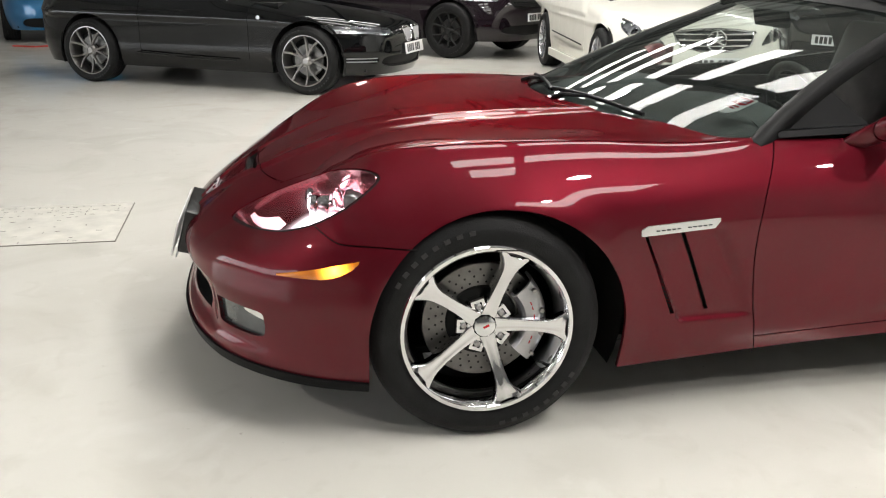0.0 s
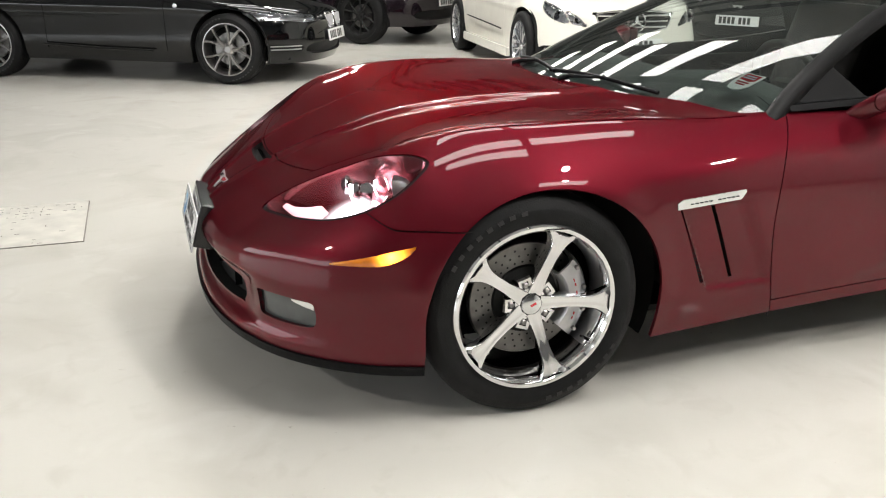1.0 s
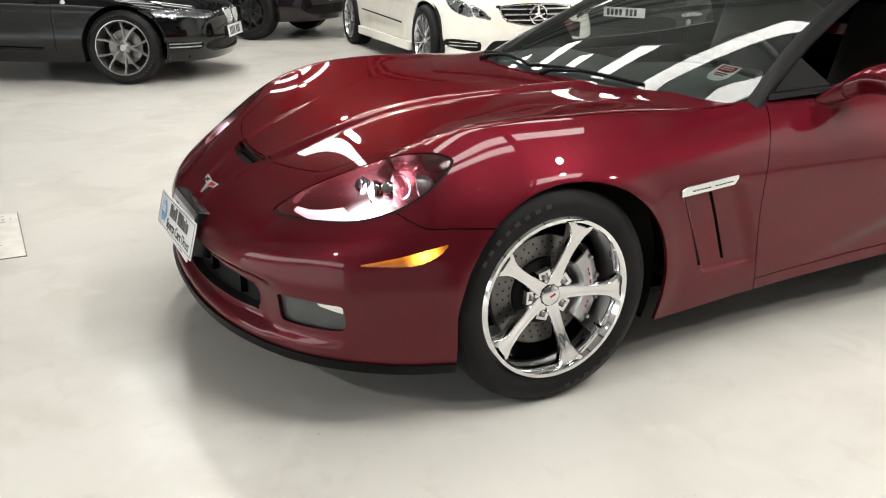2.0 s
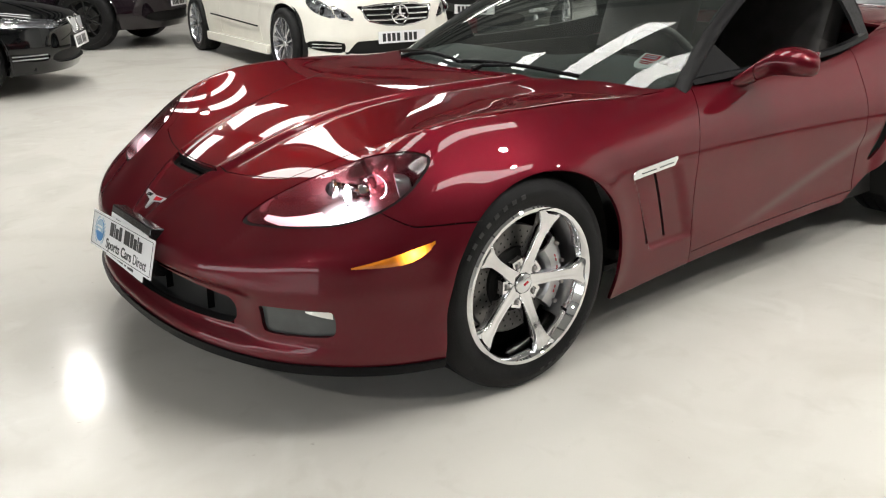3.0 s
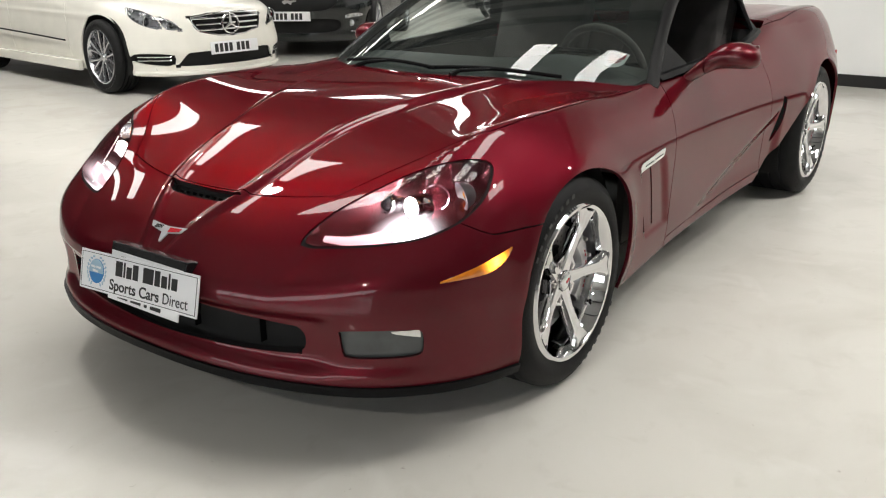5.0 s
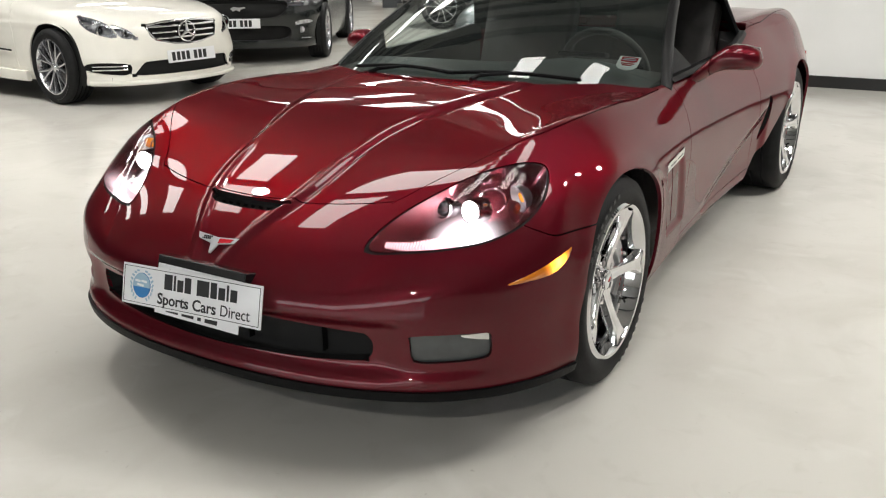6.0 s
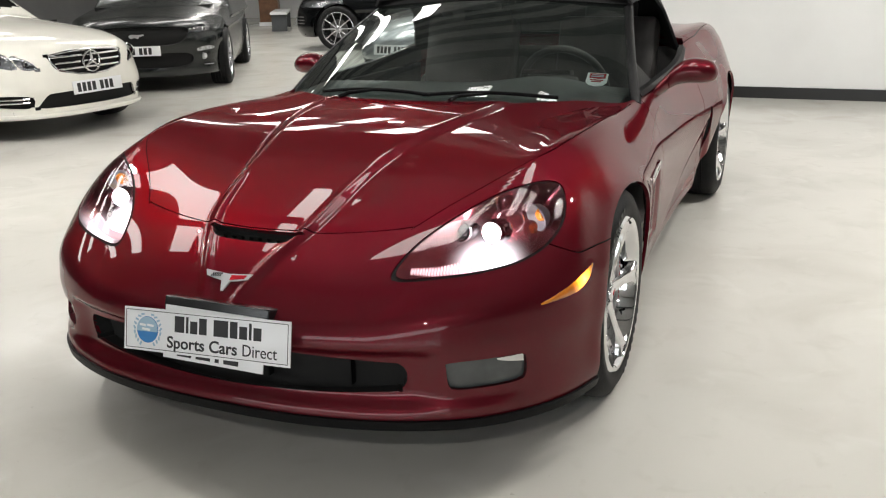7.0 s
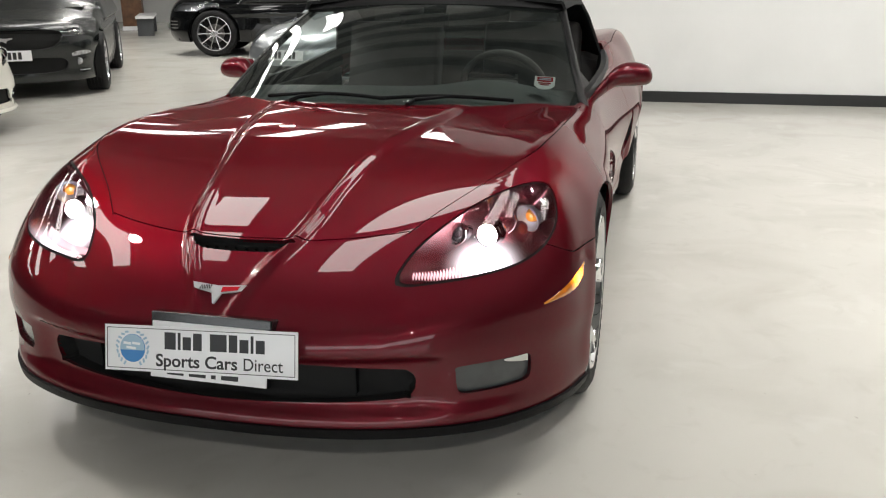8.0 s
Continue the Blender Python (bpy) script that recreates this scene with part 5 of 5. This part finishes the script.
roadster, sh = saloon("roadster", "glossy black two-seat roadster with grey ten-spoke wheels", BLACK_PAINT, placed((-0.287, 5.69), (0.884, -0.468), 0.895, 1),
    0.80, 2.5, 0.91, 0.895, flat_nose, Line(-0.9, 0.60, -0.7, 0.68, -0.3, 0.79, 0.2, 0.86, 0.9, 0.93, 2.0, 0.95, 2.8, 0.97, 3.5, 0.90),
    Line(-0.9, 0.3, 0.75, 0.85, 1.0, 1.0, 1.4, 1.22, 1.8, 1.285, 2.2, 1.25, 2.6, 1.10, 2.9, 0.93, 3.4, 0.5), 0.33, 0.245, spoked(5, True, GUNMETAL),
    {"side_window": (1.22, 1.0, 1.55, 1.17, 1.85, 1.20, 2.15, 1.16, 2.25, 1.0)},
    [("kidney_grille", Loop(YZ, 0.03, 0.60, 0.06, 0.635, 0.17, 0.64, 0.205, 0.62, 0.20, 0.53, 0.16, 0.50, 0.07, 0.505, 0.035, 0.54), CHROME, 0.01, 0),
     ("headlight", Loop(lambda x, y, z: (y - 0.5 * x, z), 0.78, 0.635, 0.86, 0.655, 1.02, 0.69, 1.10, 0.705, 1.08, 0.66, 1.02, 0.61, 0.90, 0.575, 0.80, 0.585), LENS_DULL, 0.008, 0),
     ("side_duct", Loop(YZ, 0.60, 0.36, 0.72, 0.37, 0.82, 0.375, 0.83, 0.33, 0.72, 0.31, 0.60, 0.31), DARK, 0.03, 0),
     ("lower_intake", Loop(YZ, -0.5, 0.37, 0, 0.385, 0.5, 0.37, 0.5, 0.28, 0, 0.26, -0.5, 0.28), DARK, 0.03, 0)], 0.93)
front_plate(roadster, local(sh, 0, 0.43) - 0.012, 0.43)
for s in (1, -1):
    for k in range(7):
        y = (0.055 + 0.023 * k) * s
        part("kidney_slat", box((0.014, 0.008, 0.115), (local(sh, abs(y), 0.57) - 0.003, y, 0.57), (0, 6, 0)), EMBLEM, roadster)
    part("kidney_frame", tube([(local(sh, a, z) - 0.004, a * s, z) for a, z in ((0.03, 0.60), (0.06, 0.637), (0.17, 0.642), (0.207, 0.62), (0.20, 0.53), (0.16, 0.498), (0.07, 0.503), (0.033, 0.54), (0.03, 0.60))], 0.008, 8), CHROME, roadster)
    for k in range(2):
        part("duct_bar", tube([(local(sh, q, 0.33) - 0.004, q * s, 0.328 + 0.03 * k) for q in (0.61, 0.70, 0.80)], 0.006, 6), ALLOY, roadster)
    part("side_strip", tube([(0.75, 0.893 * s, 0.30), (1.3, 0.90 * s, 0.31), (1.9, 0.90 * s, 0.34)], 0.008, 6), BLACK_PAINT, roadster)
    part("side_badge", lathe([(0, -0.002), (0.02, -0.001), (0.024, 0.004)], 28, (0.5, (0.872) * s, 0.72), (0, 0, 0 if s < 0 else 180)), ALLOY, roadster)

# white coupe
coupe, sh = saloon("coupe", "cream-white two-door coupe with chrome grille and alloy wheels", WHITE_PAINT, placed((2.58, 5.36), (-0.098, -0.995), 0.868, 1),
    0.84, 2.76, 1.10, 0.893, Line(0.1, -0.03, 0.18, 0.012, 0.25, 0.0, 0.4, 0.0, 0.55, -0.02, 0.72, -0.06, 0.9, -0.15), Line(-0.9, 0.70, -0.75, 0.75, -0.3, 0.87, 0.2, 0.94, 0.8, 1.0, 2.0, 1.0, 3.0, 1.02, 3.9, 0.98),
    Line(-0.9, 0.3, 0.65, 0.90, 1.0, 1.12, 1.5, 1.35, 2.0, 1.40, 2.6, 1.34, 3.1, 1.15, 3.5, 0.98, 3.8, 0.6), 0.335, 0.245, spoked(7, True, ALLOY_RIM),
    {"side_window": (1.15, 1.05, 1.55, 1.27, 2.0, 1.32, 2.5, 1.27, 2.9, 1.10, 2.3, 1.05)},
    [("grille", Loop(YZ, -0.36, 0.70, 0, 0.715, 0.36, 0.70, 0.375, 0.66, 0.33, 0.57, 0.15, 0.53, 0, 0.52, -0.15, 0.53, -0.33, 0.57, -0.375, 0.66), DARK, 0.03, 0),
     ("headlight", Loop(ROUND, 0.94, 0.77, 0.85, 0.768, 0.72, 0.735, 0.645, 0.69, 0.60, 0.60, 0.68, 0.605, 0.80, 0.645, 0.90, 0.705), LENS_DULL, 0.01, 0),
     ("inner_headlight", Loop(ROUND, 0.625, 0.695, 0.53, 0.672, 0.45, 0.60, 0.47, 0.585, 0.57, 0.598), LENS_DULL, 0.01, 0),
     ("lower_intake", Loop(YZ, -0.43, 0.385, 0, 0.395, 0.43, 0.385, 0.46, 0.365, 0.52, 0.275, 0.50, 0.265, 0, 0.26, -0.50, 0.265, -0.52, 0.275, -0.46, 0.365), DARK, 0.03, 0),
     ("fog_recess", Loop(YZ, 0.55, 0.36, 0.66, 0.385, 0.79, 0.38, 0.80, 0.32, 0.70, 0.285, 0.56, 0.28), DARK, 0.03, 0)], 1.0)
front_plate(coupe, local(sh, 0, 0.415) - 0.014, 0.415, 4)
for z in (0.575, 0.625, 0.675):
    w = 0.31 + 0.5 * (z - 0.575)
    part("grille_bar", tube([(local(sh, abs(y), z) + 0.004, y, z) for y in np.linspace(-w, w, 13)], 0.011, 8), CHROME, coupe)
part("grille_surround", tube([(local(sh, abs(y), z) - 0.003, y, z) for y, z in [(-0.37, 0.69), (-0.2, 0.712), (0, 0.718), (0.2, 0.712), (0.37, 0.69), (0.365, 0.64), (0.32, 0.565), (0.15, 0.527), (0, 0.517), (-0.15, 0.527), (-0.32, 0.565), (-0.365, 0.64), (-0.37, 0.69)]], 0.009, 8), CHROME, coupe)
star = part("grille_emblem", lathe([(0.088 + 0.008 * math.cos(a), 0.008 * math.sin(a)) for a in np.linspace(0, 2 * math.pi, 9)[:-1]], 40, (local(sh, 0, 0.62) - 0.016, 0, 0.62), (0, 0, -90), closed=True), CHROME, coupe, "round chrome emblem")
for a in (90, 210, 330):
    part("emblem_arm", tube([(local(sh, 0, 0.62) - 0.018, 0, 0.62), (local(sh, 0, 0.62) - 0.016, 0.088 * math.cos(radians(a)), 0.62 + 0.088 * math.sin(radians(a)))], [0.018, 0.005], 6), CHROME, star)
for s in (1, -1):
    for k in range(2):
        part("fog_bar", tube([(local(sh, q, 0.33) + 0.004, q * s, 0.325 + 0.03 * k) for q in (0.57, 0.66, 0.77)], 0.009, 8), CHROME, coupe)
    for q, z, r, turn in ((0.68, 0.655, 0.052, 28), (0.53, 0.635, 0.036, 22)):
        x = local(sh, q, z) + 0.034
        unit = part("lamp_unit", lathe([(r * 1.1, -0.012), (r, -0.014), (r * 0.9, -0.004), (r * 0.74, 0.012), (0.0, 0.016)], 28, (x, q * s, z), (0, 0, -90 + turn * s)), CHROME, coupe, "chrome ringed lamp")
        eye = bmesh.new()
        bmesh.ops.create_uvsphere(eye, u_segments=20, v_segments=12, radius=r * 0.62)
        bmesh.ops.translate(eye, vec=(x + 0.008, q * s, z), verts=eye.verts)
        part("lamp_lens", eye, DARK_GLASS, unit)
    part("door_line", tube([(0.64, 0.893 * s, 0.45), (1.3, 0.9 * s, 0.47), (2.1, 0.9 * s, 0.49)], 0.008, 6), PLASTIC, coupe)
    part("sill", box((1.9, 0.05, 0.10), (1.38, 0.868 * s, 0.225), (0, 0, 0), 0.02, 3), WHITE_PAINT, coupe)
part("front_lip", tube([(local(sh, abs(y), 0.205) - 0.012, y, 0.205) for y in np.linspace(-0.78, 0.78, 21)], 0.022, 8), WHITE_PAINT, coupe)

# dark grey muscle coupe
muscle, sh = saloon("muscle_car", "dark grey muscle coupe with wide black grille", GREY_PAINT, placed((6.72, 5.52), (-0.86, -0.51), 0.93, -1),
    0.86, 2.72, 1.19, 0.955, Line(0.1, -0.04, 0.2, 0.01, 0.3, 0.0, 0.5, 0.0, 0.65, 0.0, 0.76, -0.05, 0.9, -0.15), Line(-0.95, 0.74, -0.75, 0.80, -0.3, 0.90, 0.2, 0.96, 0.9, 1.02, 2.0, 1.03, 3.0, 1.05, 3.9, 1.02),
    Line(-0.9, 0.3, 0.85, 0.94, 1.2, 1.14, 1.7, 1.34, 2.1, 1.38, 2.7, 1.30, 3.2, 1.12, 3.6, 1.0, 3.8, 0.6), 0.345, 0.25, spoked(10, False, ALLOY_RIM),
    {"side_window": (1.35, 1.08, 1.75, 1.26, 2.1, 1.30, 2.5, 1.25, 2.75, 1.10, 2.3, 1.07)},
    [("grille", Loop(YZ, -0.50, 0.74, 0, 0.755, 0.50, 0.74, 0.58, 0.68, 0.50, 0.58, 0.35, 0.545, 0, 0.54, -0.35, 0.545, -0.50, 0.58, -0.58, 0.68), DARK, 0.05, 0),
     ("headlight", Loop(ROUND, 0.50, 0.725, 0.60, 0.745, 0.72, 0.765, 0.77, 0.745, 0.73, 0.69, 0.62, 0.675, 0.53, 0.685), LENS_DULL, 0.012, 0),
     ("lower_grille", Loop(YZ, -0.52, 0.45, 0, 0.455, 0.52, 0.45, 0.60, 0.37, 0.5, 0.30, 0, 0.29, -0.5, 0.30, -0.60, 0.37), DARK, 0.05, 0),
     ("fog_recess", Loop(YZ, 0.66, 0.50, 0.78, 0.515, 0.83, 0.50, 0.83, 0.475, 0.74, 0.465, 0.66, 0.46), LENS_DULL, 0.01, 0)], 1.03)
front_plate(muscle, local(sh, 0, 0.49) - 0.015, 0.49, 2)
for s in (1, -1):
    part("fog_lamp", lathe([(0.0, -0.004), (0.035, 0.0), (0.042, 0.008), (0.042, 0.03)], 20, (local(sh, 0.70, 0.40) - 0.004, 0.70 * s, 0.40), (0, 0, -90 + 25 * s)), LENS_DULL, muscle)
    part("lip_light", box((0.02, 0.16, 0.012), (local(sh, 0.74, 0.30) - 0.004, 0.74 * s, 0.30), (0, 0, -32 * s), 0.003), LENS_DULL, muscle)
horse = part("grille_emblem", outline([(-0.09, 0.01), (-0.05, 0.03), (0.02, 0.022), (0.08, 0.03), (0.09, 0.015), (0.03, 0.0), (0.02, -0.025), (-0.02, -0.004), (-0.06, -0.02)], 0.01, pose(local(sh, 0, 0.65) + 0.01, 0, 0.65, 0, 0, -90)), ALLOY, muscle)

# dark plum four-wheel-drive car behind the roadster
van_nose = Line(0.1, -0.08, 0.3, 0.0, 0.6, 0.0, 0.8, -0.04, 1.0, -0.12)
# Spokes in dark lining: the shade under the body put into their colour.
carrier, sh = saloon("off_roader", "dark plum four-wheel-drive car with pale number plate", PLUM_PAINT, placed((1.75, 9.0), (0.72, -0.69), 0.92, 1),
    0.86, 2.8, 0.9, 0.95, van_nose, Line(-0.95, 0.90, -0.7, 0.97, -0.2, 1.06, 0.5, 1.10, 2, 1.12, 3.7, 1.1),
    Line(-0.9, 0.3, 0.5, 1.0, 0.9, 1.35, 1.4, 1.68, 2.0, 1.75, 2.8, 1.74, 3.3, 1.65, 3.6, 1.2, 3.8, 0.6), 0.37, 0.25, spoked(5, True, DARK),
    {"side_window": (0.95, 1.2, 1.3, 1.5, 2.0, 1.58, 2.9, 1.55, 3.1, 1.25, 2.0, 1.18)},
    [("grille", Loop(YZ, -0.45, 0.84, 0, 0.86, 0.45, 0.84, 0.45, 0.68, 0, 0.66, -0.45, 0.68), DARK, 0.03, 0),
     ("headlight", Loop(lambda x, y, z: (y - 0.4 * x, z), 0.86, 0.88, 1.05, 0.92, 1.12, 0.90, 1.08, 0.80, 0.9, 0.77), LENS_DULL, 0.01, 0),
     ("lower_intake", Loop(YZ, -0.6, 0.44, 0, 0.45, 0.6, 0.44, 0.6, 0.34, 0, 0.32, -0.6, 0.34), DARK, 0.03, 0)], 1.12, clearance=0.24)
front_plate(carrier, local(sh, 0, 0.55) - 0.012, 0.55, 2)
for k in range(3):
    part("grille_bar", tube([(local(sh, abs(y), 0.70 + 0.05 * k) - 0.002, y, 0.70 + 0.05 * k) for y in np.linspace(-0.44, 0.44, 9)], 0.010, 6), SATIN, carrier)

# black sports utility car further back
suv, sh = saloon("sports_utility_car", "black sports utility car with silver ten-spoke wheels", BLACK_PAINT, placed((10.99, 6.37), (-0.28, 0.96), 0.94, -1),
    0.90, 2.9, 1.0, 0.965, van_nose, Line(-0.95, 0.86, -0.7, 0.94, -0.2, 1.04, 0.5, 1.10, 2, 1.12, 3.9, 1.1),
    Line(-0.9, 0.3, 0.5, 1.0, 0.9, 1.30, 1.4, 1.60, 2.0, 1.69, 2.8, 1.66, 3.3, 1.5, 3.7, 1.15, 3.9, 0.6), 0.38, 0.28, spoked(10, False, ALLOY_RIM),
    {"side_window": (0.95, 1.2, 1.3, 1.45, 2.0, 1.53, 2.9, 1.48, 3.1, 1.25, 2.0, 1.18)},
    [("grille", Loop(YZ, -0.5, 0.55, 0, 0.56, 0.5, 0.55, 0.5, 0.36, 0, 0.34, -0.5, 0.36), DARK, 0.03, 0),
     ("headlight", Loop(lambda x, y, z: (y - 0.4 * x, z), 0.86, 0.86, 1.05, 0.90, 1.12, 0.88, 1.08, 0.77, 0.9, 0.74), LENS_DULL, 0.01, 0),
     ("side_intake", Loop(YZ, 0.6, 0.62, 0.78, 0.63, 0.82, 0.50, 0.7, 0.42, 0.6, 0.44), DARK, 0.03, 0)], 1.12, clearance=0.24)
front_plate(suv, local(sh, 0, 0.48) - 0.012, 0.48, 2)
for s in (1, -1):
    for k in range(3):
        part("intake_bar", tube([(local(sh, q, 0.5) - 0.002, q * s, 0.47 + 0.055 * k) for q in (0.61, 0.7, 0.79)], 0.008, 6), GUNMETAL, suv)

# silver sports coupe
silver, sh = saloon("sports_coupe", "silver rear-engined sports coupe with round headlamps", SILVER_PAINT, placed((7.45, 3.72), (-0.98, 0.19), 0.88, 1),
    0.92, 2.36, 1.1, 0.90, Line(0.1, -0.05, 0.3, 0.0, 0.45, 0.0, 0.6, -0.06, 0.75, -0.2), Line(-0.95, 0.56, -0.7, 0.66, -0.3, 0.76, 0.3, 0.84, 0.7, 0.92, 2.0, 0.95, 3.0, 0.93, 3.4, 0.85),
    Line(-0.9, 0.3, 0.5, 0.84, 0.9, 1.08, 1.4, 1.26, 1.8, 1.30, 2.4, 1.22, 3.0, 1.0, 3.4, 0.7), 0.33, 0.24, spoked(5, True, ALLOY_RIM),
    {"side_window": (0.95, 1.0, 1.35, 1.17, 1.8, 1.22, 2.2, 1.15, 2.3, 1.0)},
    [("headlight", Loop(lambda x, y, z: (y, z), 0.52, 0.70, 0.62, 0.74, 0.72, 0.70, 0.74, 0.62, 0.66, 0.53, 0.56, 0.55), LENS_DULL, 0.004, 0),
     ("lower_intake", Loop(YZ, -0.6, 0.33, 0, 0.34, 0.6, 0.33, 0.6, 0.25, 0, 0.24, -0.6, 0.25), DARK, 0.03, 0)], 0.92, square=2.3)
front_plate(silver, local(sh, 0, 0.46) - 0.012, 0.46, 10)

# blue hatchback, mostly out of view
blue, sh = saloon("hatchback", "bright blue small hatchback parked by the far wall", BLUE_PAINT, placed((-4.75, 12.0), (0.25, -0.97), 0.85, 1),
    0.8, 2.5, 0.7, 0.86, flat_nose, Line(-0.9, 0.74, -0.6, 0.82, 0, 0.95, 0.6, 1.0, 3.2, 1.0),
    Line(-0.9, 0.3, 0.4, 0.95, 0.9, 1.3, 1.4, 1.45, 2.4, 1.45, 2.9, 1.3, 3.2, 0.9), 0.31, 0.21, spoked(5, False, ALLOY_RIM),
    {"side_window": (0.85, 1.05, 1.3, 1.3, 2.3, 1.32, 2.6, 1.1)},
    [("lower_intake", Loop(YZ, -0.5, 0.36, 0, 0.37, 0.5, 0.36, 0.5, 0.24, 0, 0.23, -0.5, 0.24), DARK, 0.03, 0)], 0.98)
front_plate(blue, local(sh, 0, 0.45) - 0.012, 0.45, 4)

# ---- small things in the hall ----
hatch = thing("floor_hatch", "worn pale metal hatch plate let into the resin floor", "floor hatch", pose(-1.32, 1.11, 0, 0, 0, 1))
part("plate", box((1.15, 0.68, 0.008), (-0.575, 0.34, 0.001), (0, 0, 0), 0.001), HATCH, hatch)
for x0, y0, sx, sy in ((-0.575, -0.003, 1.158, 0.002), (0.002, 0.34, 0.006, 0.69)):
    part("joint", box((sx, sy, 0.004), (x0, y0, 0.0025)), SCUFF, hatch)
for i in range(30):
    for j in range(13):
        y = 0.03 + 0.05 * j
        if random.random() < 0.10 + 0.75 * max(0.0, (y - 0.30) / 0.35) ** 1.5:
            part("scratch", box((random.uniform(0.006, 0.028), random.uniform(0.002, 0.005), 0.001), (-0.03 - 0.0365 * i + random.gauss(0, 0.004), y + random.gauss(0, 0.006), 0.0056), (0, 0, random.choice((0, 0, 90)) + random.gauss(0, 6))), SCUFF, hatch)
tagged(part("air_hose", tube([(-4.35, 10.9, 0.012), (-4.0, 10.75, 0.012), (-3.8, 10.95, 0.012), (-3.9, 11.4, 0.012), (-3.6, 11.9, 0.012)], 0.012, 8), HOSE), "thin red air hose lying on the floor", "hose")
post = thing("display_cabinet", "tall brown wooden cabinet with pale plinth at the far wall", "cabinet", pose(18.2, 12.6, 0, 0, 0, 30))
part("body", box((0.9, 0.5, 2.1), (0, 0, 1.15), (0, 0, 0), 0.01), WOOD, post)
part("plinth", box((0.94, 0.54, 0.1), (0, 0, 0.05), (0, 0, 0), 0.005), SIGN_WHITE, post)
bench = thing("low_bench", "long low pale bench by the far wall", "bench", pose(16.6, 11.2, 0, 0, 0, 30))
part("top", box((2.2, 0.4, 0.06), (0, 0, 0.42), (0, 0, 0), 0.01), SIGN_WHITE, bench)
for x in (-0.95, 0.95):
    part("leg", box((0.06, 0.36, 0.39), (x, 0, 0.195), (0, 0, 0), 0.005), TRUSS, bench)
